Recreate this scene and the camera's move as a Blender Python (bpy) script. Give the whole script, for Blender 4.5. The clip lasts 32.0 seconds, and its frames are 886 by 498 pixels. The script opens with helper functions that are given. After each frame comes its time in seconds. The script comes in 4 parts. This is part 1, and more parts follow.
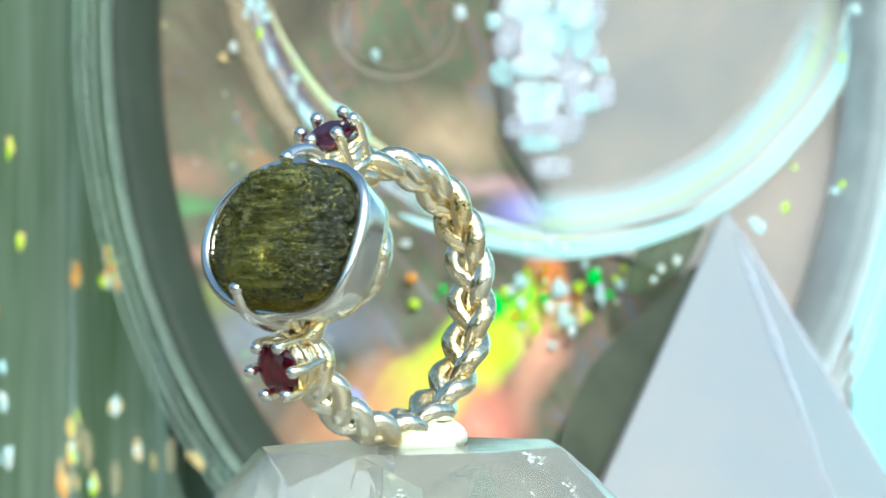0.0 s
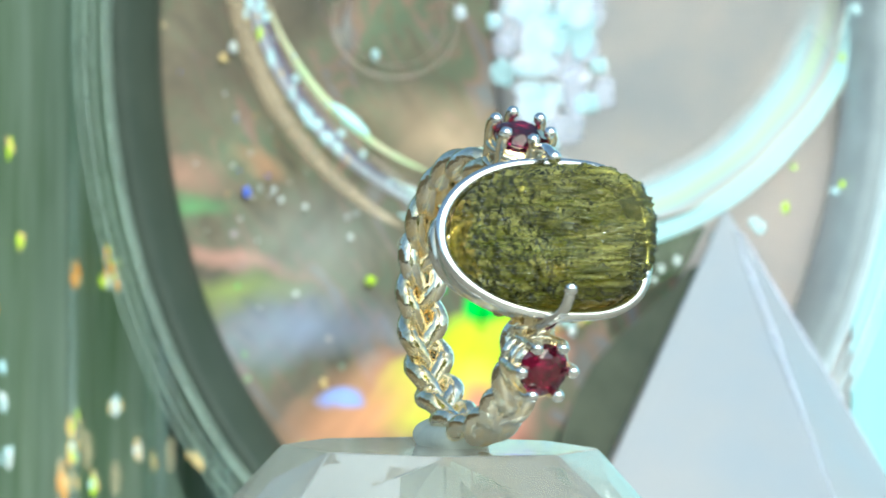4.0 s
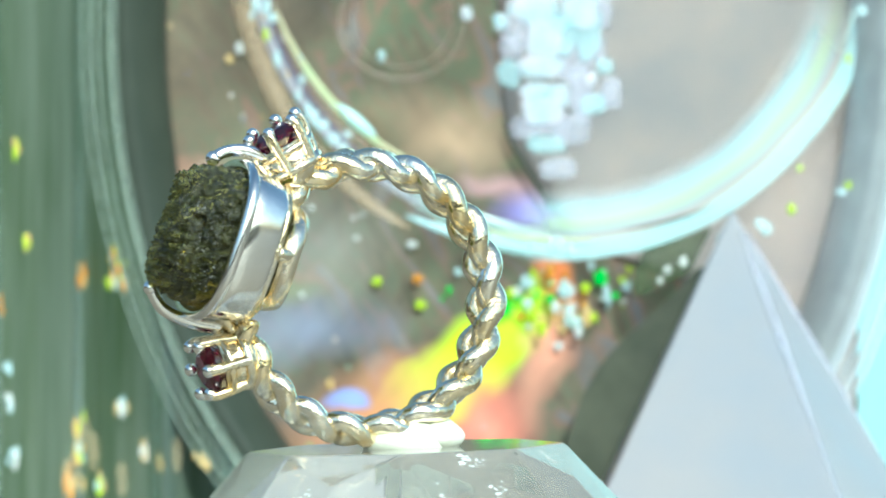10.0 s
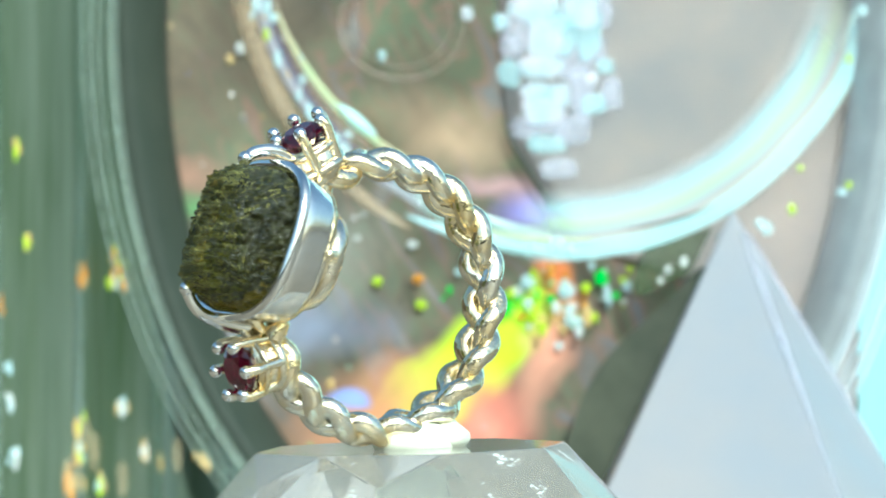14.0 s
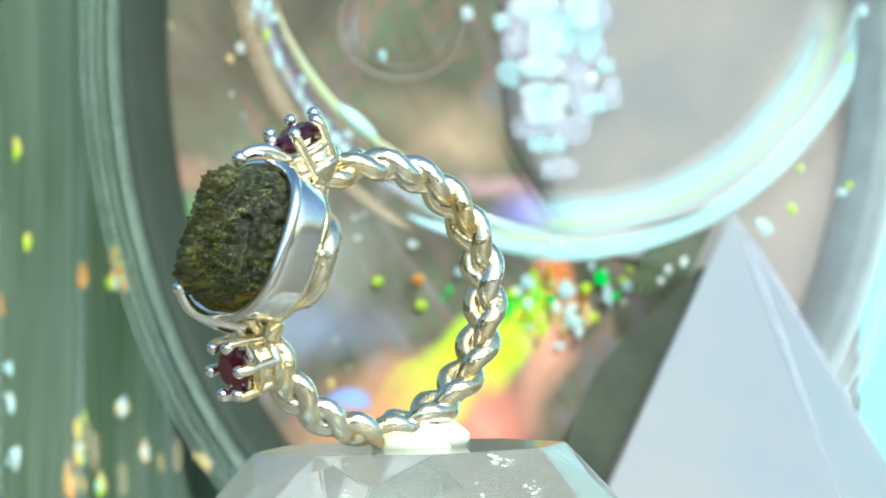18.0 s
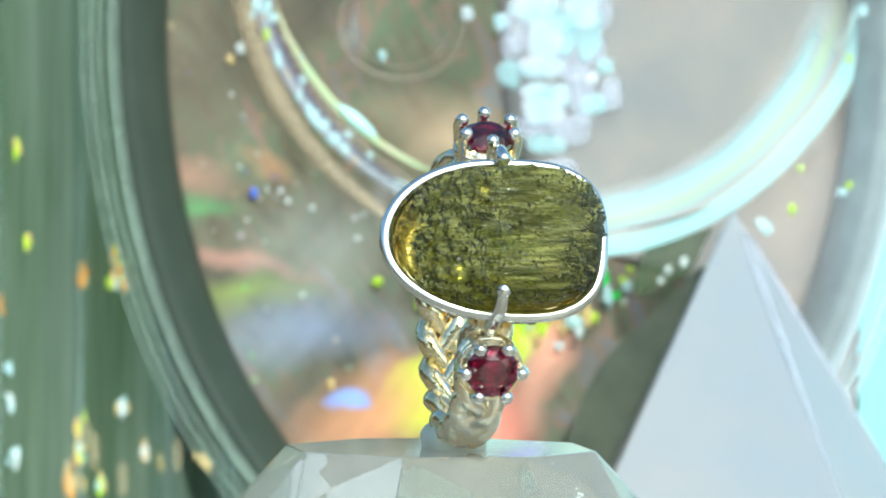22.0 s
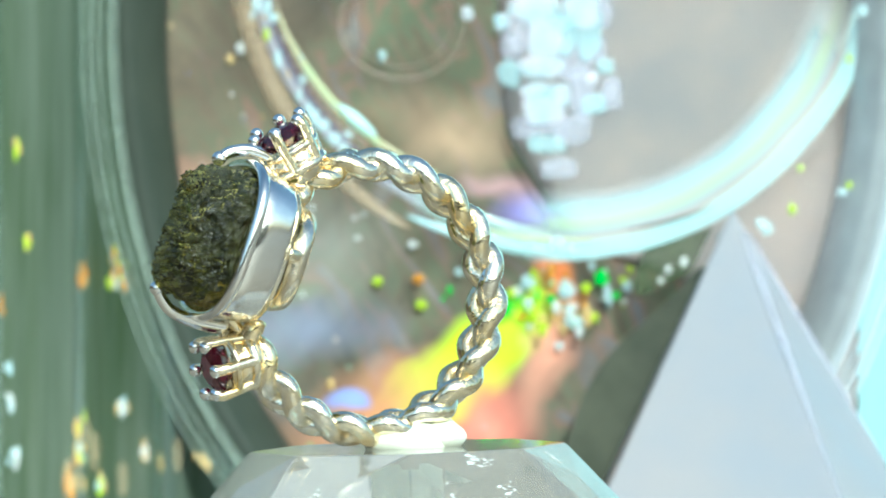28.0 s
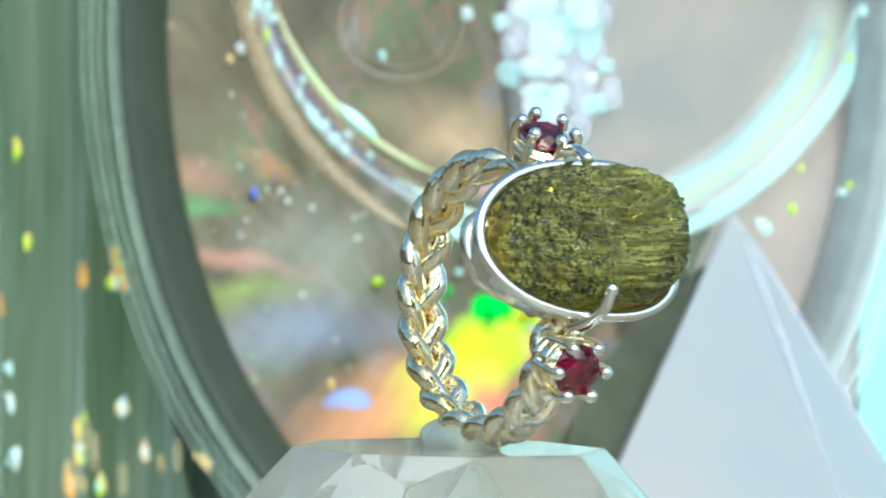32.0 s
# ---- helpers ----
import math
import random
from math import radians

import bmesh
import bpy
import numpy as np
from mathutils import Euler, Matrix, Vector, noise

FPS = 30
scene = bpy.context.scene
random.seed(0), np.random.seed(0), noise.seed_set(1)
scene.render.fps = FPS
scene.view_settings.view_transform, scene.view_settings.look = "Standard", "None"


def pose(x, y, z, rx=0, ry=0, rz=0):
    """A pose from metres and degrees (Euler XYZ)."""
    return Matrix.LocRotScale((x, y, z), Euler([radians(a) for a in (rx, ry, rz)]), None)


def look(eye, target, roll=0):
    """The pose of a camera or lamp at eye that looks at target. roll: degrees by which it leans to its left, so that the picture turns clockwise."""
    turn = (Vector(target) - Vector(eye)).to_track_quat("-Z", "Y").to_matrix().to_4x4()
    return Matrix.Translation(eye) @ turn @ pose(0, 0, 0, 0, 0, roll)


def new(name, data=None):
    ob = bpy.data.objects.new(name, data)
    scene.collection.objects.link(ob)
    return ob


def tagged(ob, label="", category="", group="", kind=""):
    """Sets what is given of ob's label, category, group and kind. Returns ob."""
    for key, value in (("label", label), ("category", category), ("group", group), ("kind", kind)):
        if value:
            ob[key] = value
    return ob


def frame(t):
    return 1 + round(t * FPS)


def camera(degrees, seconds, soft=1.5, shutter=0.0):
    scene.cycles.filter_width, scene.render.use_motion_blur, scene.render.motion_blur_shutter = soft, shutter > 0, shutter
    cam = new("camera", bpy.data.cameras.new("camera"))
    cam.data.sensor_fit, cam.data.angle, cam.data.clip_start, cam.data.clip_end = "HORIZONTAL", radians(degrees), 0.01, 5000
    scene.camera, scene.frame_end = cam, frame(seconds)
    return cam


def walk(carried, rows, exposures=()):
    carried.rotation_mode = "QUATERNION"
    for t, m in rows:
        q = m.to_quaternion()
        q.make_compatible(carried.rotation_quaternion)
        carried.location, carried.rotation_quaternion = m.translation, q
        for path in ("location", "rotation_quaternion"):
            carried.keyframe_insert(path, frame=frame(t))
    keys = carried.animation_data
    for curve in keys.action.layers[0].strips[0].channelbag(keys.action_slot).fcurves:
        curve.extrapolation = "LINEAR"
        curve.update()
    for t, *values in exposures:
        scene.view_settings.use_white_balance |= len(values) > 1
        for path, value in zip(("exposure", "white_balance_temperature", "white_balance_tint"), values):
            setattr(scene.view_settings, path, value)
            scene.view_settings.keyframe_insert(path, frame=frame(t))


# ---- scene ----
# ---- camera and its path ----
LENS = 6.0
cam = camera(LENS, 32.0, soft=1.8, shutter=0.2)
cam.data.dof.use_dof = True
cam.data.dof.focus_distance = 0.632
cam.data.dof.aperture_fstop = 102.0

# small nudges of the tripod: seconds, yaw and pitch in thousandths of a degree
NUDGES = "0:0:0 6.2:0:0 6.5:-8:0 6.7:10:4 7:28:7 7.5:38:7 8:33:7 8.5:23:7 9:23:7 9.5:34:7 10:42:7 11:40:7 12:38:7 13:43:7 16.5:47:7 20:47:7 32:47:7"


def camera_rows():
    rows = []
    for item in NUDGES.split():
        t, yaw, pitch = (float(a) for a in item.split(":"))
        rows.append((t, pose(0.00139, -0.637, 0.0212, 90 - 0.57 + pitch / 1000, 0, yaw / 1000)))
    return rows


walk(cam, camera_rows(), exposures=[(0.0, 0.48, 5660, -14), (32.0, 0.48, 5660, -14)])

# ---- daylight ----
world = bpy.data.worlds.new("daylight")
scene.world = world
world.use_nodes = True
wn = world.node_tree.nodes
sky = wn.new("ShaderNodeTexSky")
sky.sky_type = "NISHITA"
sky.sun_disc = False
sky.dust_density = 3.0
sky.sun_elevation = radians(40)
sky.sun_rotation = radians(157)
world.node_tree.links.new(sky.outputs[0], wn["Background"].inputs[0])
wn["Background"].inputs[1].default_value = 0.15

sun_data = bpy.data.lights.new("sun", "SUN")
sun_data.energy = 2.3
sun_data.angle = radians(0.6)
sun_data.color = (1.0, 0.96, 0.9)
sun_lamp = new("sun", sun_data)
se, sa = radians(40), radians(157)
sun_way = Vector((math.sin(sa) * math.cos(se), math.cos(sa) * math.cos(se), math.sin(se)))
sun_lamp.matrix_world = look(sun_way * 2, (0, 0, 0))


# ---- materials ----
def material(name, color, rough=0.5, metal=0.0, trans=0.0, ior=1.5, grain=0.0, scale=300.0, bump=0.0,
             bump_scale=900.0, spec=0.5, coat=0.0, stretch=(1, 1, 1), second=None):
    """A principled material, mottled at two scales, with fine relief. Scales are per metre."""
    m = bpy.data.materials.new(name)
    m.use_nodes = True
    nt = m.node_tree
    b = nt.nodes["Principled BSDF"]
    b.inputs["Base Color"].default_value = (*color, 1)
    b.inputs["Roughness"].default_value = rough
    b.inputs["Metallic"].default_value = metal
    b.inputs["Transmission Weight"].default_value = trans
    b.inputs["IOR"].default_value = ior
    b.inputs["Specular IOR Level"].default_value = spec
    b.inputs["Coat Weight"].default_value = coat
    co = nt.nodes.new("ShaderNodeTexCoord")
    mp = nt.nodes.new("ShaderNodeMapping")
    mp.inputs["Scale"].default_value = stretch
    nt.links.new(co.outputs["Object"], mp.inputs[0])
    if grain:
        other = second or tuple(c * (1 - grain) for c in color)
        n1, n2 = nt.nodes.new("ShaderNodeTexNoise"), nt.nodes.new("ShaderNodeTexNoise")
        n1.inputs["Scale"].default_value, n2.inputs["Scale"].default_value = scale, scale * 7
        n1.inputs["Detail"].default_value = 5
        for n in (n1, n2):
            nt.links.new(mp.outputs[0], n.inputs["Vector"])
        add = nt.nodes.new("ShaderNodeMath")
        add.operation = "MULTIPLY_ADD"
        add.inputs[1].default_value = 0.35
        nt.links.new(n2.outputs[0], add.inputs[0])
        nt.links.new(n1.outputs[0], add.inputs[2])
        ramp = nt.nodes.new("ShaderNodeValToRGB")
        ramp.color_ramp.elements[0].position, ramp.color_ramp.elements[1].position = 0.48, 0.88
        ramp.color_ramp.elements[0].color = (*other, 1)
        ramp.color_ramp.elements[1].color = (*color, 1)
        nt.links.new(add.outputs[0], ramp.inputs[0])
        nt.links.new(ramp.outputs[0], b.inputs["Base Color"])
        mr = nt.nodes.new("ShaderNodeMapRange")
        mr.inputs["To Min"].default_value = max(0.0, rough * 0.7)
        mr.inputs["To Max"].default_value = min(1.0, rough * 1.35)
        nt.links.new(n2.outputs[0], mr.inputs[0])
        nt.links.new(mr.outputs[0], b.inputs["Roughness"])
    if bump:
        nb, bp = nt.nodes.new("ShaderNodeTexNoise"), nt.nodes.new("ShaderNodeBump")
        nb.inputs["Scale"].default_value = bump_scale
        nb.inputs["Detail"].default_value = 4
        bp.inputs["Strength"].default_value = bump
        bp.inputs["Distance"].default_value = 0.0003
        nt.links.new(mp.outputs[0], nb.inputs["Vector"])
        nt.links.new(nb.outputs[0], bp.inputs["Height"])
        nt.links.new(bp.outputs[0], b.inputs["Normal"])
    return m


def foil_material():
    """Holographic film: grey-tan, with its rainbow reflections painted on as colour patches."""
    m = material("holographic_film", (0.188, 0.145, 0.105), 0.40, 0.0, grain=0.5, scale=55, bump=0.35, bump_scale=160,
                 second=(0.088, 0.078, 0.060), coat=0.2)
    nt = m.node_tree
    b = nt.nodes["Principled BSDF"]
    last = b.inputs["Base Color"].links[0].from_socket
    co = nt.nodes.new("ShaderNodeTexCoord")
    wob = nt.nodes.new("ShaderNodeTexNoise")
    wob.inputs["Scale"].default_value = 90
    wob.inputs["Detail"].default_value = 3
    nt.links.new(co.outputs["Object"], wob.inputs["Vector"])
    shift = nt.nodes.new("ShaderNodeMix")
    shift.data_type = "VECTOR"
    shift.inputs[0].default_value = 0.008
    nt.links.new(co.outputs["Object"], shift.inputs[4])
    nt.links.new(wob.outputs["Color"], shift.inputs[5])
    # crinkles: the light they break is painted as olive, brown and pink strands
    swirl, lean_it, hue, some_it, blend = (nt.nodes.new(k) for k in ("ShaderNodeTexNoise", "ShaderNodeMapping", "ShaderNodeValToRGB", "ShaderNodeMapRange", "ShaderNodeMix"))
    lean_it.vector_type = "TEXTURE"
    lean_it.inputs["Rotation"].default_value = (0, radians(58), 0)
    lean_it.inputs["Scale"].default_value = (3.2, 1, 1)
    swirl.inputs["Scale"].default_value = 260
    swirl.inputs["Detail"].default_value = 7
    swirl.inputs["Distortion"].default_value = 1.6
    nt.links.new(co.outputs["Object"], lean_it.inputs[0])
    nt.links.new(lean_it.outputs[0], swirl.inputs["Vector"])
    stops = hue.color_ramp
    stops.elements[0].position, stops.elements[0].color = 0.30, (0.05, 0.065, 0.035, 1)
    stops.elements[1].position, stops.elements[1].color = 0.74, (0.50, 0.42, 0.34, 1)
    for at, color in ((0.42, (0.20, 0.16, 0.10)), (0.50, (0.15, 0.20, 0.12)), (0.57, (0.33, 0.19, 0.14)), (0.64, (0.22, 0.23, 0.26))):
        stops.elements.new(at).color = (*color, 1)
    nt.links.new(swirl.outputs[0], hue.inputs[0])
    cloud = nt.nodes.new("ShaderNodeTexNoise")
    cloud.inputs["Scale"].default_value = 70
    nt.links.new(co.outputs["Object"], cloud.inputs["Vector"])
    some_it.inputs["From Min"].default_value, some_it.inputs["From Max"].default_value = 0.35, 0.7
    some_it.inputs["To Max"].default_value = 0.95
    nt.links.new(cloud.outputs[0], some_it.inputs[0])
    blend.data_type = "RGBA"
    nt.links.new(some_it.outputs[0], blend.inputs[0])
    nt.links.new(last, blend.inputs[6])
    nt.links.new(hue.outputs[0], blend.inputs[7])
    last = blend.outputs[2]
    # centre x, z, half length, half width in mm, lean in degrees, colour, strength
    for x, z, a, w, lean, color, strength in LOWER_REFLECTIONS + UPPER_REFLECTIONS:
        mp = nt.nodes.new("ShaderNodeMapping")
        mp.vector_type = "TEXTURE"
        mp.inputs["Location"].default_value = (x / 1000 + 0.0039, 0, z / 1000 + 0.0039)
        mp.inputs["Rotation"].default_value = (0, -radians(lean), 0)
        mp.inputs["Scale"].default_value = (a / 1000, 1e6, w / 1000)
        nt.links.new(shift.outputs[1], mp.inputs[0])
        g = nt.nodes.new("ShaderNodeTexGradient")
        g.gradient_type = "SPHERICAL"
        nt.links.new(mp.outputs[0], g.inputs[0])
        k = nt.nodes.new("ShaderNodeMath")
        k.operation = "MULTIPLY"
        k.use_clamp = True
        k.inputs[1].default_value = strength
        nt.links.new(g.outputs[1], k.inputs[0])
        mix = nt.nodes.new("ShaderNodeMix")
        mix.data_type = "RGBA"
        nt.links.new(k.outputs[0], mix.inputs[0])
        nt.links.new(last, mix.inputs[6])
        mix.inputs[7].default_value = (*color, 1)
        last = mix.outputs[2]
    # painted sparkle: fine specks, each with a colour of its own, and slanting crinkles
    vor = nt.nodes.new("ShaderNodeTexVoronoi")
    vor.inputs["Scale"].default_value = 330
    nt.links.new(co.outputs["Object"], vor.inputs["Vector"])
    near = nt.nodes.new("ShaderNodeMapRange")
    near.inputs["From Min"].default_value, near.inputs["From Max"].default_value = 0.16, 0.05
    nt.links.new(vor.outputs["Distance"], near.inputs[0])
    tone = nt.nodes.new("ShaderNodeHueSaturation")
    tone.inputs["Saturation"].default_value, tone.inputs["Value"].default_value = 1.1, 1.3
    nt.links.new(vor.outputs["Color"], tone.inputs["Color"])
    some = nt.nodes.new("ShaderNodeTexNoise")
    some.inputs["Scale"].default_value = 45
    nt.links.new(co.outputs["Object"], some.inputs["Vector"])
    pick = nt.nodes.new("ShaderNodeMapRange")
    pick.inputs["From Min"].default_value, pick.inputs["From Max"].default_value = 0.5, 0.66
    nt.links.new(some.outputs[0], pick.inputs[0])
    both = nt.nodes.new("ShaderNodeMath")
    both.operation = "MULTIPLY"
    nt.links.new(near.outputs[0], both.inputs[0])
    nt.links.new(pick.outputs[0], both.inputs[1])
    spark = nt.nodes.new("ShaderNodeMix")
    spark.data_type = "RGBA"
    nt.links.new(both.outputs[0], spark.inputs[0])
    nt.links.new(last, spark.inputs[6])
    nt.links.new(tone.outputs[0], spark.inputs[7])
    lines, turned = nt.nodes.new("ShaderNodeTexNoise"), nt.nodes.new("ShaderNodeMapping")
    turned.inputs["Rotation"].default_value = (0, radians(-52), 0)
    turned.vector_type = "TEXTURE"
    turned.inputs["Scale"].default_value = (5, 1, 0.9)
    lines.inputs["Scale"].default_value = 210
    lines.inputs["Detail"].default_value = 6
    nt.links.new(co.outputs["Object"], turned.inputs[0])
    nt.links.new(turned.outputs[0], lines.inputs["Vector"])
    ramp = nt.nodes.new("ShaderNodeMapRange")
    ramp.inputs["From Min"].default_value, ramp.inputs["From Max"].default_value = 0.3, 0.7
    ramp.inputs["To Min"].default_value, ramp.inputs["To Max"].default_value = 0.78, 1.22
    nt.links.new(lines.outputs[0], ramp.inputs[0])
    times = nt.nodes.new("ShaderNodeVectorMath")
    times.operation = "SCALE"
    nt.links.new(spark.outputs[2], times.inputs[0])
    nt.links.new(ramp.outputs[0], times.inputs["Scale"])
    nt.links.new(times.outputs[0], b.inputs["Base Color"])
    return m


def half_clear(m, clear):
    """Lets a share of the light straight through a glass material."""
    nt = m.node_tree
    b, out = nt.nodes["Principled BSDF"], nt.nodes["Material Output"]
    t, mix = nt.nodes.new("ShaderNodeBsdfTransparent"), nt.nodes.new("ShaderNodeMixShader")
    mix.inputs[0].default_value = clear
    nt.links.new(b.outputs[0], mix.inputs[1])
    nt.links.new(t.outputs[0], mix.inputs[2])
    nt.links.new(mix.outputs[0], out.inputs[0])
    return m


def thin_glass():
    """Thin clear glass: lets the light through, and mirrors more at a slant."""
    m = bpy.data.materials.new("thin_glass")
    m.use_nodes = True
    nt = m.node_tree
    nt.nodes.remove(nt.nodes["Principled BSDF"])
    clear, gloss = nt.nodes.new("ShaderNodeBsdfTransparent"), nt.nodes.new("ShaderNodeBsdfGlossy")
    clear.inputs[0].default_value = (0.96, 0.975, 0.97, 1)
    gloss.inputs["Roughness"].default_value = 0.04
    fres, mix, nb, bp = (nt.nodes.new(k) for k in ("ShaderNodeLayerWeight", "ShaderNodeMixShader", "ShaderNodeTexNoise", "ShaderNodeBump"))
    nb.inputs["Scale"].default_value = 70
    bp.inputs["Strength"].default_value = 0.25
    bp.inputs["Distance"].default_value = 0.001
    nt.links.new(nb.outputs[0], bp.inputs["Height"])
    nt.links.new(bp.outputs[0], gloss.inputs["Normal"])
    fres.inputs[0].default_value = 0.12
    nt.links.new(fres.outputs[1], mix.inputs[0])
    nt.links.new(clear.outputs[0], mix.inputs[1])
    nt.links.new(gloss.outputs[0], mix.inputs[2])
    nt.links.new(mix.outputs[0], nt.nodes["Material Output"].inputs[0])
    return m


# the film's rainbow reflections, painted into its colour
LOWER_REFLECTIONS = [
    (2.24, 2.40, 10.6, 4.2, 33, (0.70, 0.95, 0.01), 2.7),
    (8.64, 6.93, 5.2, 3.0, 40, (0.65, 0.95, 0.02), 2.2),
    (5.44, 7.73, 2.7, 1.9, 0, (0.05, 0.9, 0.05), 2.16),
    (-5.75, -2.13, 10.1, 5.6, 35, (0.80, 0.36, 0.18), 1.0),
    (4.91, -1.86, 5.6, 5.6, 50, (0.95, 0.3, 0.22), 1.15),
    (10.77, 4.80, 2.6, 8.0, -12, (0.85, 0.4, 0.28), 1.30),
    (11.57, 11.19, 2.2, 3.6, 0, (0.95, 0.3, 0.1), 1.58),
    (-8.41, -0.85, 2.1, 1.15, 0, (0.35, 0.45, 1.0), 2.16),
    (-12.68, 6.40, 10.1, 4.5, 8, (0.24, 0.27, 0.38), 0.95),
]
UPPER_REFLECTIONS = [
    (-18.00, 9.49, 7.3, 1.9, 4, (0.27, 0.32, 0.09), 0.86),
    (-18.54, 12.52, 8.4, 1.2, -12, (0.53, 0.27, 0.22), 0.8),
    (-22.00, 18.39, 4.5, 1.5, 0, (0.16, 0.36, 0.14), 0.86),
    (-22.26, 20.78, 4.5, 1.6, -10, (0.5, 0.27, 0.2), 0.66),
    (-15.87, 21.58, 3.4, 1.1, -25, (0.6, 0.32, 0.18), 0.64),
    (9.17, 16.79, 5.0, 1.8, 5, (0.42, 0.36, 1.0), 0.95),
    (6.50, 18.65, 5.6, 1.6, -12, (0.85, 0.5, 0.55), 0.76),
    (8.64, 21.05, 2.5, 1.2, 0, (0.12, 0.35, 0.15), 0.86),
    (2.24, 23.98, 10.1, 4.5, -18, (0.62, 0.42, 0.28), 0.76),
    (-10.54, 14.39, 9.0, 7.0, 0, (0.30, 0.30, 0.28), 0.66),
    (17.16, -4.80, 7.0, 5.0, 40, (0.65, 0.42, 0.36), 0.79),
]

SILVER = material("silver", (1.0, 0.96, 0.85), 0.12, 1.0, grain=0.22, scale=260, second=(0.98, 0.78, 0.41), bump=0.6, bump_scale=900)
SILVER_BRIGHT = material("polished_silver", (0.97, 0.95, 0.91), 0.15, 1.0, grain=0.12, scale=200, bump=0.05, bump_scale=1200)


SATIN_SILVER = material("satin_silver", (0.96, 0.93, 0.86), 0.24, 1.0, grain=0.15, scale=240, second=(0.92, 0.80, 0.58), bump=0.2, bump_scale=1100)


def stone_material(name, light, dark, tint, clear, pits=3000, stretch=(0.22, 1, 1.8), depth=0.0007, rough=0.085):
    """Rough natural glass: a dark glossy skin, broken by striae, that lets tinted light through."""
    m = material(name, light, rough, 0.0, grain=0.6, scale=900, second=dark, bump=1.0, bump_scale=pits, stretch=stretch, spec=0.9)
    nt = m.node_tree
    b, out = nt.nodes["Principled BSDF"], nt.nodes["Material Output"]
    b.inputs["Normal"].links[0].from_node.inputs["Distance"].default_value = depth
    through_it, mix = nt.nodes.new("ShaderNodeBsdfTransparent"), nt.nodes.new("ShaderNodeMixShader")
    through_it.inputs[0].default_value = (*tint, 1)
    co, mp, vein, share = (nt.nodes.new(k) for k in ("ShaderNodeTexCoord", "ShaderNodeMapping", "ShaderNodeTexNoise", "ShaderNodeMapRange"))
    mp.inputs["Scale"].default_value = (0.25, 1, 1.6)
    vein.inputs["Scale"].default_value = 1000
    vein.inputs["Detail"].default_value = 6
    nt.links.new(co.outputs["Object"], mp.inputs[0])
    nt.links.new(mp.outputs[0], vein.inputs["Vector"])
    share.inputs["From Min"].default_value, share.inputs["From Max"].default_value = 0.36, 0.64
    share.inputs["To Min"].default_value, share.inputs["To Max"].default_value = clear * 0.45, min(1.0, clear * 1.45)
    nt.links.new(vein.outputs[0], share.inputs[0])
    nt.links.new(share.outputs[0], mix.inputs[0])
    nt.links.new(b.outputs[0], mix.inputs[1])
    nt.links.new(through_it.outputs[0], mix.inputs[2])
    nt.links.new(mix.outputs[0], out.inputs[0])
    return m


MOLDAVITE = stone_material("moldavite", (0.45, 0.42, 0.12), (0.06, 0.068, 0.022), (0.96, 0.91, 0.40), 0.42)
# pitted flanks, with the darkness of deep glass painted in
MOLDAVITE_SHADED_PIT = stone_material("shaded_pitted_moldavite", (0.07, 0.071, 0.027), (0.012, 0.015, 0.007), (0.86, 0.84, 0.46), 0.17, 1000, (0.9, 1, 1), 0.0022, 0.19)
# bright back, added to throw light forward through the stone
MOLDAVITE_BACK = stone_material("moldavite_back", (0.37, 0.38, 0.075), (0.07, 0.095, 0.022), (0.7, 0.7, 0.2), 0.12)
# light that passes the thin edge, painted as amber
MOLDAVITE_LIT_EDGE = stone_material("lit_thin_moldavite", (0.50, 0.36, 0.07), (0.22, 0.18, 0.04), (0.95, 0.85, 0.4), 0.5)
GARNET = material("garnet", (0.31, 0.011, 0.08), 0.02, 0.0, trans=1.0, ior=1.76, grain=0.8, scale=520, second=(0.05, 0.002, 0.010))

PUTTY = material("putty", (0.84, 0.86, 0.72), 0.45, 0.0, grain=0.16, scale=350, bump=0.25, bump_scale=900)
CRYSTAL = material("stand_glass", (0.93, 0.90, 0.83), 0.03, 0.0, trans=0.82, ior=1.5, grain=0.14, scale=150, bump=0.04, bump_scale=400)
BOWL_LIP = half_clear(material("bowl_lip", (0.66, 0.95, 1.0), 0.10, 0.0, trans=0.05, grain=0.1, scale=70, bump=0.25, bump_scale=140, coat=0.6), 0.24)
TAN_GLASS = half_clear(material("tan_glass", (0.55, 0.43, 0.30), 0.2, 0.0, trans=0.2, grain=0.3, scale=80), 0.4)
BOWL_RIDGE = half_clear(material("bowl_ridge", (0.74, 0.80, 0.86), 0.08, 0.0, trans=0.1, grain=0.2, scale=120, bump=0.3, bump_scale=200, coat=0.8), 0.2)
FOOT_GLASS = half_clear(material("foot_glass", (0.55, 0.42, 0.35), 0.25, 0.0, trans=0.2, grain=0.4, scale=90), 0.78)
LIME_GLASS = half_clear(material("lime_glass", (0.88, 1.0, 0.78), 0.12, 0.0, trans=0.1, grain=0.3, scale=150, second=(0.8, 0.75, 0.4), coat=0.5), 0.25)
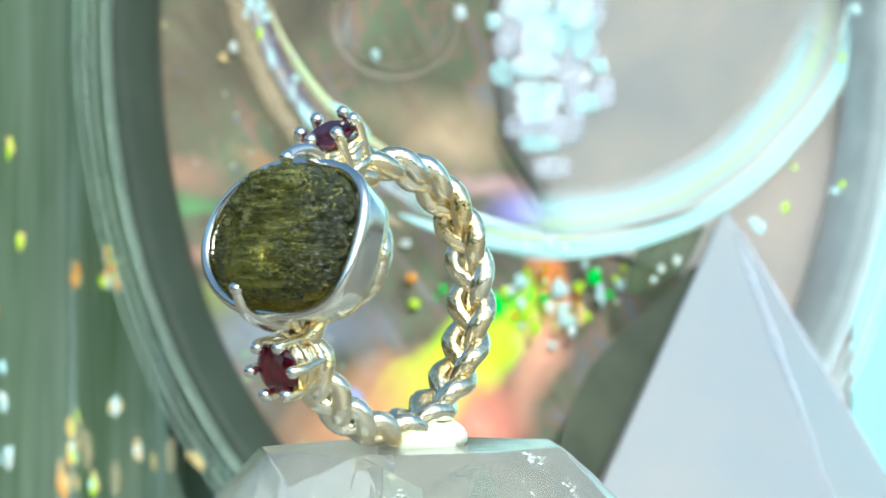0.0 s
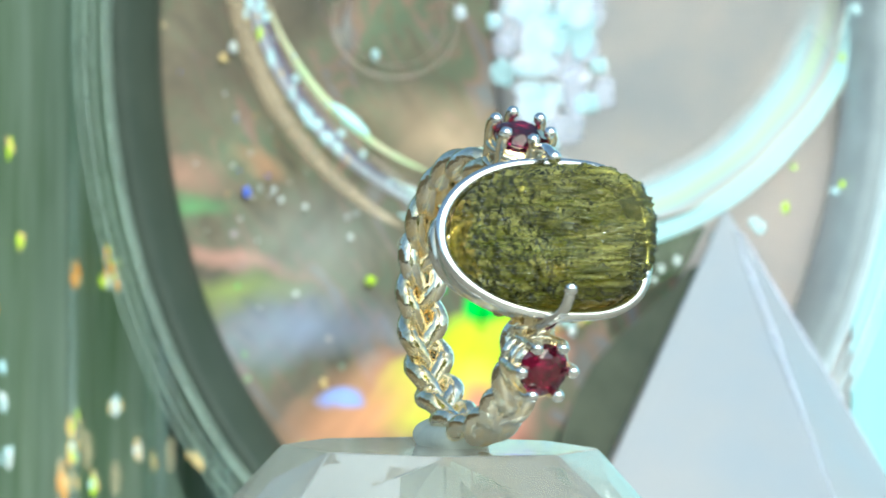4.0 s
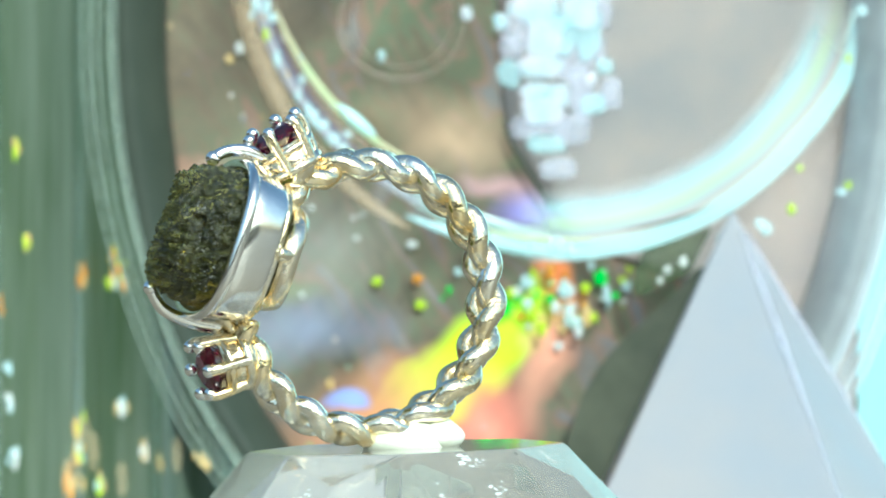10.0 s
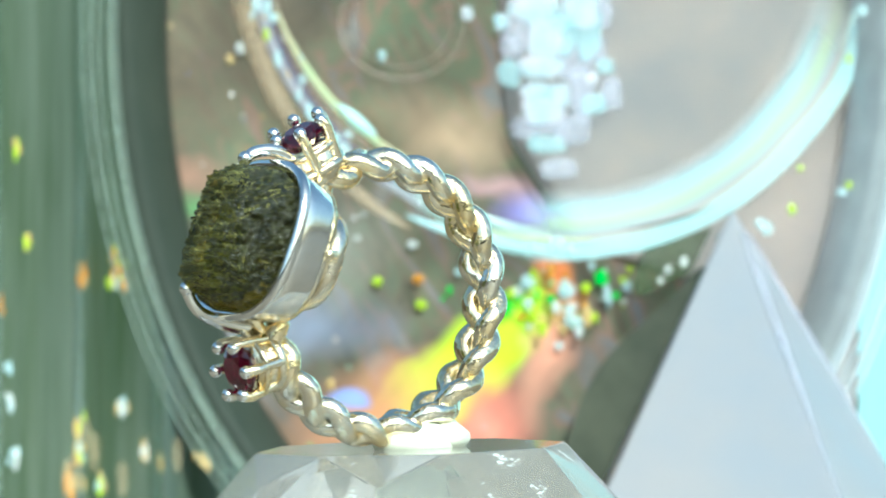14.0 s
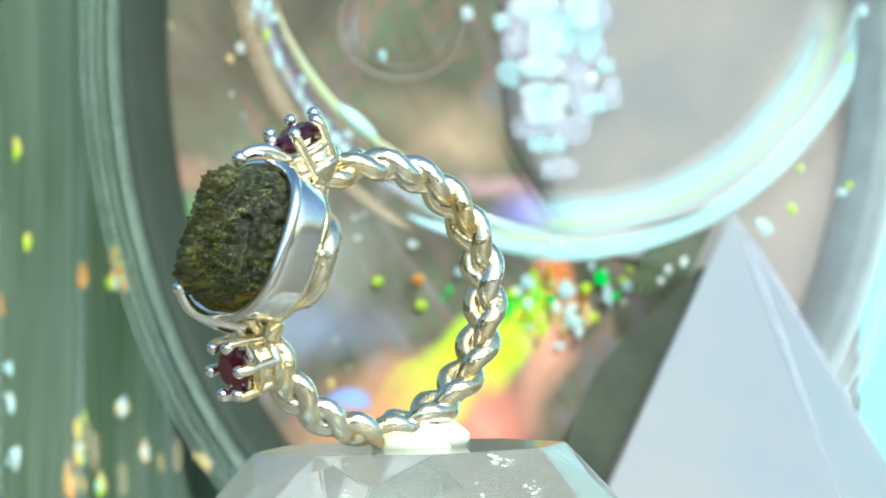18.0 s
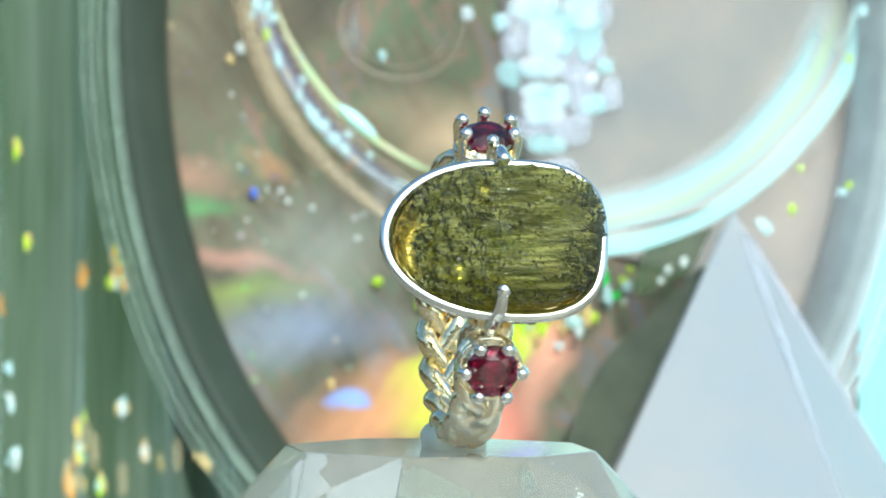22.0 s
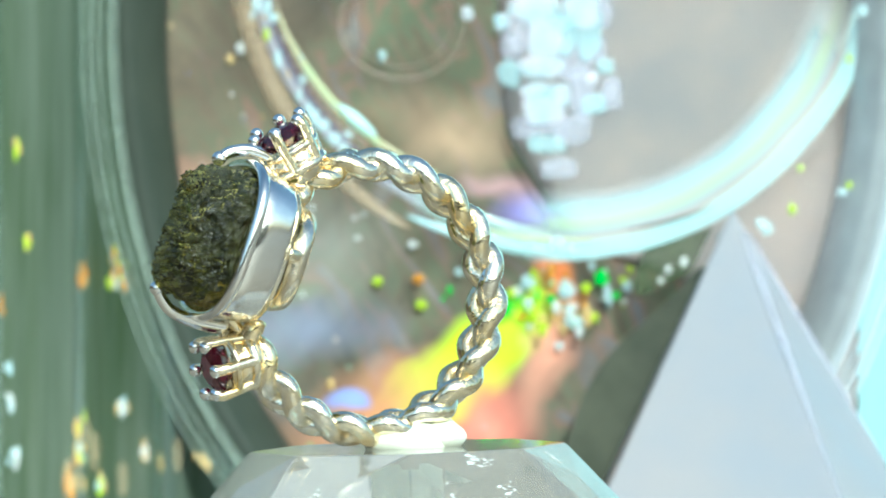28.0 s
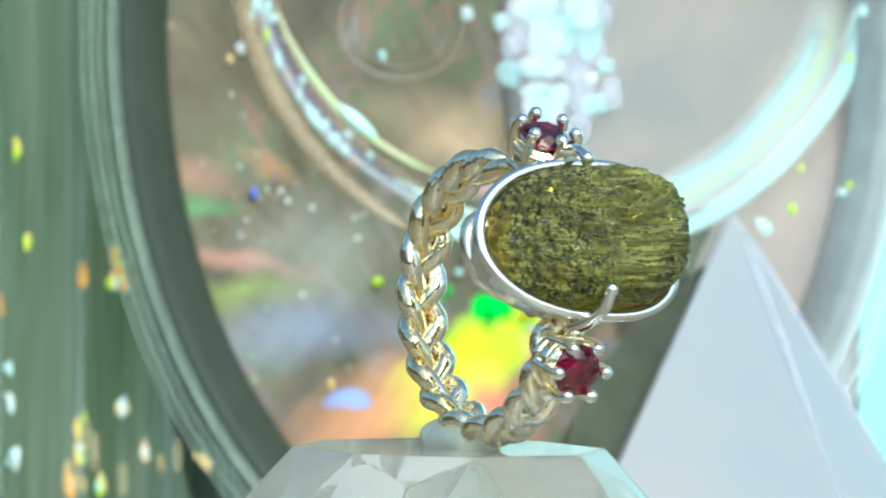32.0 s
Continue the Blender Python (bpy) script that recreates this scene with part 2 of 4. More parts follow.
def banded_lip(center, bands, angles):
    """Glass with painted highlights: their strength and tint change with the distance from the bowl's middle (mm), and
    thin out along its round (degrees).
    """
    m = material("banded_lip", (0.8, 0.97, 1.0), 0.14, 0.0, grain=0.1, scale=60, coat=0.4)
    nt = m.node_tree
    b, out = nt.nodes["Principled BSDF"], nt.nodes["Material Output"]

    def node(kind, **sets):
        n = nt.nodes.new(kind)
        for key, value in sets.items():
            n.inputs[int(key[1:])].default_value = value
        return n

    def sums(kind, a, c):
        n = node("ShaderNodeMath")
        n.operation = kind
        nt.links.new(a, n.inputs[0])
        if c is not None:
            nt.links.new(c, n.inputs[1])
        return n.outputs[0]

    co, less, xyz = node("ShaderNodeTexCoord"), node("ShaderNodeVectorMath"), node("ShaderNodeSeparateXYZ")
    less.operation = "SUBTRACT"
    less.inputs[1].default_value = tuple(c * 0.001 for c in center)
    nt.links.new(co.outputs["Object"], less.inputs[0])
    nt.links.new(less.outputs[0], xyz.inputs[0])
    x, z = xyz.outputs[0], xyz.outputs[2]
    r = sums("SQRT", sums("ADD", sums("MULTIPLY", x, x), sums("MULTIPLY", z, z)), None)
    wob = node("ShaderNodeTexNoise", i2=80.0)
    nt.links.new(co.outputs["Object"], wob.inputs["Vector"])
    drift = node("ShaderNodeMath", i1=0.0016)
    drift.operation = "MULTIPLY"
    nt.links.new(wob.outputs[0], drift.inputs[0])
    r = sums("ADD", r, drift.outputs[0])
    low, high = bands[0][0], bands[-1][0]
    span = node("ShaderNodeMapRange", i1=low * 0.001 + 0.0008, i2=high * 0.001 + 0.0008)
    nt.links.new(r, span.inputs[0])
    tint, shine = node("ShaderNodeValToRGB"), node("ShaderNodeValToRGB")
    for ramp, pick in ((tint, 1), (shine, 2)):
        for k, band in enumerate(bands):
            e = ramp.color_ramp.elements[k] if k < 2 else ramp.color_ramp.elements.new(1.0)
            e.position = (band[0] - low) / (high - low) if k != 1 else 1.0
        cells = ramp.color_ramp.elements
        for k, band in enumerate(bands):
            cells[k].position = (band[0] - low) / (high - low)
            cells[k].color = (*band[1], 1) if pick == 1 else (band[2], band[2], band[2], 1)
        nt.links.new(span.outputs[0], ramp.inputs[0])
    turn_at = sums("ARCTAN2", z, x)
    total = shine.outputs[0]
    for first, last in angles:
        thin = node("ShaderNodeMapRange", i1=radians(first), i2=radians(last))
        thin.interpolation_type = "SMOOTHSTEP"
        nt.links.new(turn_at, thin.inputs[0])
        total = sums("MULTIPLY", total, thin.outputs[0])
    nt.links.new(tint.outputs[0], b.inputs["Base Color"])
    t, mix = nt.nodes.new("ShaderNodeBsdfTransparent"), nt.nodes.new("ShaderNodeMixShader")
    nt.links.new(total, mix.inputs[0])
    nt.links.new(t.outputs[0], mix.inputs[1])
    nt.links.new(b.outputs[0], mix.inputs[2])
    nt.links.new(mix.outputs[0], out.inputs[0])
    return m


BOWL_AT = (12.05, 156.60, 42.26)
# tints of the lip's highlights, painted in bands
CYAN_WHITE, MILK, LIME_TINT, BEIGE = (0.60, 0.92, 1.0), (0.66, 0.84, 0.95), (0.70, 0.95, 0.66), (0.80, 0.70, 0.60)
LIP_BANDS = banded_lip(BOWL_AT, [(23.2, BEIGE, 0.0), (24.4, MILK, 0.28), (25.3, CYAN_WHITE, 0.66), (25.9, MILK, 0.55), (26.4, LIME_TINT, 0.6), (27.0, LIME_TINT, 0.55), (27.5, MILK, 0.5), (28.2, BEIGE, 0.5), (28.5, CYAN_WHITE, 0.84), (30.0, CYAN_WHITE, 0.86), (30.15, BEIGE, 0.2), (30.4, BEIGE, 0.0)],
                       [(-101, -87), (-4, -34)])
LIP_SOFT = half_clear(material("soft_lip", (0.66, 0.94, 1.0), 0.15, 0.0, grain=0.12, scale=60, second=(0.85, 0.92, 0.8), coat=0.4), 0.5)
LIME_SOFT = half_clear(material("soft_lime", (0.70, 0.95, 0.55), 0.15, 0.0, grain=0.4, scale=140, second=(0.85, 0.7, 0.5)), 0.42)
LILAC_GLASS = half_clear(material("lilac_glass", (0.60, 0.60, 0.70), 0.12, 0.0, grain=0.25, scale=140, coat=0.5), 0.5)
VIOLET_GLASS = half_clear(material("violet_glass", (0.16, 0.15, 0.24), 0.15, 0.0, grain=0.3, scale=140), 0.25)
TAN_DARK = half_clear(material("brown_glass", (0.17, 0.13, 0.08), 0.2, 0.0, grain=0.3, scale=140), 0.25)
GREEN_CORNER = half_clear(material("green_corner", (0.13, 0.18, 0.09), 0.3, 0.0, grain=0.4, scale=90), 0.5)
ICE_BRIGHT = half_clear(material("bright_ice", (0.58, 0.88, 0.98), 0.10, 0.0, grain=0.3, scale=330, second=(0.90, 0.78, 0.88), coat=0.6), 0.52)
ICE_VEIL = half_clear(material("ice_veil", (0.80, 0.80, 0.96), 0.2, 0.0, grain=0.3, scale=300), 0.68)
CLEAR_GLASS = thin_glass()
GREEN_GLASS = material("green_glass", (0.205, 0.255, 0.205), 0.18, 0.0, trans=0.15, grain=0.7, scale=210, second=(0.085, 0.13, 0.07),
                       bump=0.3, bump_scale=70, stretch=(1, 1, 0.05), coat=0.5)
VASE_RIB = half_clear(material("vase_rib", (0.50, 0.62, 0.58), 0.12, 0.0, trans=0.2, grain=0.5, scale=110, second=(0.10, 0.18, 0.11), stretch=(1, 1, 0.15), coat=0.6), 0.62)
LIP_GLASS = half_clear(material("lip_glass", (0.42, 0.51, 0.44), 0.15, 0.0, trans=0.3, grain=0.3, scale=60, bump=0.1, bump_scale=120, coat=0.5), 0.35)
# the dish wall where it lies dark, shade painted in
SHADED_WALL_GLASS = material("shaded_wall_glass", (0.052, 0.064, 0.050), 0.5, 0.0, grain=0.5, scale=50, second=(0.030, 0.042, 0.032), bump=0.15, bump_scale=90, spec=0.25)
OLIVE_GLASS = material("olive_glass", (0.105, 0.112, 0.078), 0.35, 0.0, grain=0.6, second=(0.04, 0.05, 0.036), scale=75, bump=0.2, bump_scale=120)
# the same wall where light falls on it, painted pale
LIT_WALL_GLASS = material("lit_wall_glass", (0.54, 0.58, 0.61), 0.22, 0.0, trans=0.2, grain=0.35, scale=50, bump=0.15, bump_scale=90, coat=0.3)
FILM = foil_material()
PALE_SHEET = material("pale_sheet", (1.0, 0.82, 0.74), 0.4, 0.0, grain=0.28, scale=24, second=(0.64, 0.61, 0.64), bump=0.3, bump_scale=60)
QUARTZ = material("frosted_quartz", (0.49, 0.465, 0.48), 0.5, 0.0, trans=0.3, spec=0.3, grain=0.2, second=(0.39, 0.43, 0.50), scale=22, bump=0.12, bump_scale=150)
ICE_PATCH = half_clear(material("icy_glass", (0.66, 0.92, 1.0), 0.12, 0.0, grain=0.15, scale=300, coat=0.5), 0.62)
SKY_PANEL = material("pale_blue_panel", (0.50, 0.88, 0.98), 0.5, 0.0, grain=0.06, scale=20)
TABLE_WOOD = material("table_wood", (0.24, 0.20, 0.15), 0.5, 0.0, grain=0.4, scale=9, stretch=(0.1, 1, 1), bump=0.2, bump_scale=60)
UNSEEN_WALL = material("unseen_wall", (0.16, 0.125, 0.085), 0.8, 0.0, grain=0.6, scale=9, bump=0.6, bump_scale=40)
DECK = material("deck", (0.11, 0.08, 0.05), 0.9, 0.0, grain=0.5, scale=2, bump=0.5, bump_scale=30)
BEAD_WHITE = half_clear(material("clear_bead", (0.95, 0.98, 0.98), 0.08, 0.0, trans=0.08, grain=0.08, scale=500), 0.32)
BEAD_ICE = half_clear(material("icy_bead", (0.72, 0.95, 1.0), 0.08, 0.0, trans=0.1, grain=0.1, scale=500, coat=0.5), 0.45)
BEAD_GREEN = half_clear(material("green_bead", (0.08, 0.95, 0.10), 0.12, 0.0, trans=0.15, grain=0.2, scale=500), 0.3)
BEAD_LIME = half_clear(material("lime_bead", (0.70, 0.95, 0.04), 0.12, 0.0, trans=0.15, grain=0.2, scale=500), 0.3)
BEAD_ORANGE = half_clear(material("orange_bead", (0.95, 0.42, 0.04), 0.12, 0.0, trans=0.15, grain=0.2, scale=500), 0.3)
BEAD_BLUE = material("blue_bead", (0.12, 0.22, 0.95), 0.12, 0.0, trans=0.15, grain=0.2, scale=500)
BEAD_HAZE = half_clear(material("amber_haze_bead", (0.75, 0.62, 0.38), 0.25, 0.0, grain=0.3, scale=300), 0.75)
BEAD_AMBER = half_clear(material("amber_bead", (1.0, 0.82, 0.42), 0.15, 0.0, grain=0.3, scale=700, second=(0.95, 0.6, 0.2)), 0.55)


# ---- mesh helpers: all shapes are drawn in millimetres ----
MM = 0.001


def part(name, bm, mat, parent=None, label="", smooth=True):
    bmesh.ops.scale(bm, vec=(MM, MM, MM), verts=bm.verts)
    bmesh.ops.recalc_face_normals(bm, faces=bm.faces)
    me = bpy.data.meshes.new(name)
    bm.to_mesh(me)
    bm.free()
    for p in me.polygons:
        p.use_smooth = smooth
    me.materials.append(mat)
    ob = new(name, me)
    if parent is not None:
        ob.parent = parent
    if label:
        ob["label"] = label
    return ob


def loft(rings, closed=True, caps=True, bm=None, around=True):
    """Quads between rings of points; around: each ring closes on itself; closed: the last ring joins the first."""
    bm = bm or bmesh.new()
    rows = [[bm.verts.new(p) for p in r] for r in rings]
    n, k = len(rows), len(rows[0])
    for i in range(n if closed else n - 1):
        a, b = rows[i], rows[(i + 1) % n]
        for j in range(k if around else k - 1):
            bm.faces.new((a[j], a[(j + 1) % k], b[(j + 1) % k], b[j]))
    if caps and not closed and around:
        bm.faces.new(rows[0][::-1])
        bm.faces.new(rows[-1])
    return bm


def tube(points, radius, seg=8, closed=False, bm=None, flat=1.0):
    """A round rod along points; radius: a number or a function of 0..1."""
    pts = [Vector(p) for p in points]
    n = len(pts)
    rings, side = [], None
    for i, p in enumerate(pts):
        a = pts[(i - 1) % n] if closed or i else p
        b = pts[(i + 1) % n] if closed or i < n - 1 else p
        way = (b - a).normalized()
        if side is None:
            side = way.cross(Vector((0.31, 0.55, 0.77))).normalized()
        side = (side - way * side.dot(way)).normalized()
        up = way.cross(side)
        r = radius(i / max(1, n - 1)) if callable(radius) else radius
        rings.append([p + side * (r * math.cos(2 * math.pi * j / seg)) + up * (r * flat * math.sin(2 * math.pi * j / seg)) for j in range(seg)])
    return loft(rings, closed=closed, bm=bm)


def smooth_path(points, steps=8):
    """A rounded line through a few points."""
    p = [Vector(q) for q in points]
    p = [p[0] * 2 - p[1]] + p + [p[-1] * 2 - p[-2]]
    out = []
    for i in range(1, len(p) - 2):
        for s in range(steps):
            t = s / steps
            a, b, c, d = p[i - 1], p[i], p[i + 1], p[i + 2]
            out.append(0.5 * (2 * b + (c - a) * t + (2 * a - 5 * b + 4 * c - d) * t * t + (3 * b - a - 3 * c + d) * t ** 3))
    out.append(p[-2])
    return out


def ball(center, r, bm=None, u=10, v=7, squash=(1, 1, 1)):
    bm = bm or bmesh.new()
    m = Matrix.Translation(center) @ Matrix.Diagonal((*squash, 1))
    bmesh.ops.create_uvsphere(bm, u_segments=u, v_segments=v, radius=r, matrix=m)
    return bm


def box(lo, hi, bm=None, bevel=0.0):
    bm = bm or bmesh.new()
    lo, hi = Vector(lo), Vector(hi)
    r = bmesh.ops.create_cube(bm, size=1, matrix=Matrix.Translation((lo + hi) / 2) @ Matrix.Diagonal((*(hi - lo), 1)))
    if bevel:
        edges = list({e for v in r["verts"] for e in v.link_edges})
        bmesh.ops.bevel(bm, geom=edges, offset=bevel, segments=2, affect="EDGES", profile=0.5)
    return bm


# ---- the ground and the table ----
def build_ground():
    bm = bmesh.new()
    bmesh.ops.create_grid(bm, x_segments=40, y_segments=40, size=400000)
    for v in bm.verts:
        v.co.z = -760
    tagged(part("ground", bm, DECK), "plain brown ground below the table", "ground", kind="structure")
    t = box((-900, -420, -55), (900, 700, -30), bevel=3)
    table = tagged(new("table"), "long brown wooden table under the crystals", "table")
    part("tabletop", t, TABLE_WOOD, table)
    for x in (-840, 840):
        for y in (-360, 640):
            part("leg", box((x - 30, y - 30, -760), (x + 30, y + 30, -55), bevel=4), TABLE_WOOD, table)


def build_unseen_walls():
    """Unseen brown walls behind the camera and beside it, added to darken the silver's reflections."""
    for name, lo, hi in (("wall_south", (-2600, -2250, -760), (2600, -2000, 250)), ("wall_west", (-2600, -2000, -760), (-2350, 2600, 900))):
        bm = bmesh.new()
        box(lo, hi, bm)
        bmesh.ops.subdivide_edges(bm, edges=bm.edges[:], cuts=14, use_grid_fill=True)
        for v in bm.verts:
            v.co += Vector((1, 1, 1)) * noise.noise(v.co * 0.004) * 12
        tagged(part(name, bm, UNSEEN_WALL), "unseen plain brown wall added for dark reflections", "fence", kind="structure")


build_ground()
build_unseen_walls()

# ---- the ring: x across the band, -y towards its stone, z up; the turning axis is the origin ----
RING_V, RING_U, RING_W = 1.42, 5.96, 11.35
ring = tagged(new("ring"), "silver braided ring with a rough green stone and two red gems", "ring")


def on_ring(r, angle, v=0.0):
    """A point at radius r, at an angle from the stone's side upwards, v across the band."""
    return Vector((RING_V + v, -(RING_U + r * math.cos(angle)), RING_W + r * math.sin(angle)))


def build_shank():
    turns, first, last = 6.8, radians(47), radians(350)
    n = 250
    for k in range(3):
        pts = []
        for i in range(n + 1):
            a = first + (last - first) * i / n
            q = turns * a + 2 * math.pi * k / 3
            pts.append(on_ring(9.98 + 0.5 * math.sin(2 * q + 0.6), a, 1.28 * math.sin(q)))
        part("strand", tube(pts, 0.80, seg=12, flat=1.0), SILVER, ring)


STONE_TILT = radians(18.5)
STONE_AT = Vector((1.6, -17.8, 15.75))


STONE_YAW = Matrix.Rotation(radians(-5), 3, "Z")


def on_bezel(a, b, c):
    """a across, b up the bezel's face, c out of it. The stone sits a little askew on its band."""
    n = Vector((0, -math.cos(STONE_TILT), math.sin(STONE_TILT)))
    e = Vector((0, math.sin(STONE_TILT), math.cos(STONE_TILT)))
    return STONE_AT + STONE_YAW @ (Vector((a, 0, 0)) + e * b + n * c)


def to_bezel(p):
    """The way back from a point of the ring to a, b, c of its bezel."""
    q = STONE_YAW.inverted() @ (p - STONE_AT)
    sn, cs = math.sin(STONE_TILT), math.cos(STONE_TILT)
    return Vector((q.x, q.y * sn + q.z * cs, -q.y * cs + q.z * sn))


def outline(angle, grow=1.0, wide=8.12, high=5.9):
    """The bezel's plan: a round end and a squarer end, a little cut away at its lower corner."""
    c, s = math.cos(angle), math.sin(angle)
    k = 2.05 if c < 0 else 3.1
    r = (abs(c) ** k + abs(s) ** k) ** (-1 / k)
    a, b = wide * r * c, high * r * s
    if s < 0:
        b += 0.06 * a * s
        a -= 0.35 * max(0.0, -c * s)
    return a * grow, b * grow


def oval(angle, wide, high, k=2.4):
    c, s = math.cos(angle), math.sin(angle)
    r = (abs(c) ** k + abs(s) ** k) ** (-1 / k)
    return wide * r * c, high * r * s


def build_bezel():
    setting = part("bezel_setting", bezel_wall(), SILVER_BRIGHT, ring, "polished silver bezel round the green stone")
    n = 72
    angles = [2 * math.pi * i / n for i in range(n)]
    # the rounded rim that is rubbed over the stone's edge
    pts = [on_bezel(*outline(t, 0.985), 0.05) for t in angles]
    part("rim", tube(pts, 0.46, seg=10, closed=True), SILVER_BRIGHT, setting)
    # a narrow flange turned in at the back of the cup
    rings = []
    for grow, c in ((0.91, -2.9), (0.90, -3.35), (0.80, -3.35), (0.80, -2.9)):
        rings.append([on_bezel(*outline(t, grow - (0.17 if grow < 0.85 and not 20 < math.degrees(t) < 84 else 0.0)), c) for t in angles])
    part("back_plate", loft(rings, closed=True), SILVER, setting)
    # the oval collar that rests on the finger, held off the cup by short posts
    rings = []
    for w, h, c in ((7.15, 4.1, -3.9), (7.25, 4.15, -4.7), (7.0, 3.95, -5.25), (6.4, 3.2, -5.35), (5.8, 2.5, -5.05), (5.7, 2.4, -4.3), (6.2, 2.9, -3.85)):
        ring_pts = []
        for t in angles:
            a, b = oval(t, w, h)
            ring_pts.append(on_bezel(a - 0.45, b + 0.25 - 0.05 * a, c - 0.02 * b * b + 0.012 * a * a - 0.05 * a))
        rings.append(ring_pts)
    part("collar", loft(rings, closed=True), SATIN_SILVER, setting)
    for t, w in ((0, 0.62), (180, 0.62), (246, 0.6), (294, 0.6)):
        t = radians(t)
        a, b = outline(t, 0.86)
        p, q = oval(t, 6.45, 3.4)
        part("post", tube(smooth_path([on_bezel(a, b, -3.1), on_bezel((a + p) / 2, (b + q) / 2, -3.6), on_bezel(p - 0.45, q + 0.25, -4.4)], 4), w, seg=10), SILVER, setting)
    # two claws that hold the stone, and end in beads
    for path in (((-0.3, -6.1, -2.6), (-0.3, -6.35, -1.0), (-0.15, -6.4, 0.6), (0.05, -6.2, 2.0), (0.2, -5.7, 2.9), (0.3, -5.0, 3.6)),
                 ((0.5, 6.0, -3.6), (0.5, 6.85, -1.8), (0.6, 6.95, 0.0), (0.6, 6.4, 1.4), (0.7, 5.6, 2.2))):
        claw = part("claw", tube(smooth_path([on_bezel(*p) for p in path]), lambda s: 0.55 - 0.12 * s, seg=10), SILVER_BRIGHT, setting)
        part("bead", ball(on_bezel(*path[-1]), 0.56, u=14, v=10), SILVER_BRIGHT, claw)


def bezel_wall():
    n = 72
    angles = [2 * math.pi * i / n for i in range(n)]
    rings = []
    for grow, c in ((0.985, 0.12), (1.0, -0.1), (0.975, -1.2), (0.925, -2.7), (0.90, -3.15), (0.85, -3.15), (0.90, -1.2), (0.93, 0.05)):
        rings.append([on_bezel(*outline(t, grow), c) for t in angles])
    return loft(rings, closed=True)


def stone_base(rho, c, t):
    """The stone without its relief: a boxy dome on the bezel's plan, highest and overhanging at its square end."""
    a, b = outline(t, 0.90 * rho)
    lean = 1 + (0.38 if a > 0 else 0.94) * (a / 8) - 0.05 * (b / 6) + 0.12 * (b / 6) * max(0.0, -a / 8)
    over = 1.2 * max(0.0, a / 8) ** 2 * min(1.0, c / 2.2)
    wave = noise.noise(Vector((a * 0.25, b * 0.3, c * 0.3 + 4))) * 0.35
    return Vector((a + over, b, c * 0.89 * lean + wave * min(1.0, c / 2)))


def stone_relief(p, front):
    """Knobs on the flanks, long furrows on the front."""
    a, b, c = p
    far = noise.voronoi(Vector((a, b * 1.1, c)) * 0.95)[0]
    small = noise.voronoi(Vector((a, b, c)) * 2.1)[0]
    tiny = noise.voronoi(Vector((a, b, c)) * 3.9)[0]
    knobs = (0.46 - far[0]) * (0.45 if a > 0 else 0.62) + (0.45 - small[0]) * 0.5 + (0.45 - tiny[0]) * 0.3
    furrow = noise.noise(Vector((a * 0.28, b * 2.2, 3.0))) * 0.2 + noise.noise(Vector((a * 0.6, b * 5.0, 7.0))) * 0.3 + noise.noise(Vector((a * 1.1, b * 8.5, 2.0))) * 0.2 + (0.5 - tiny[0]) * 0.2
    return furrow * front + knobs * (1 - 0.75 * front) 


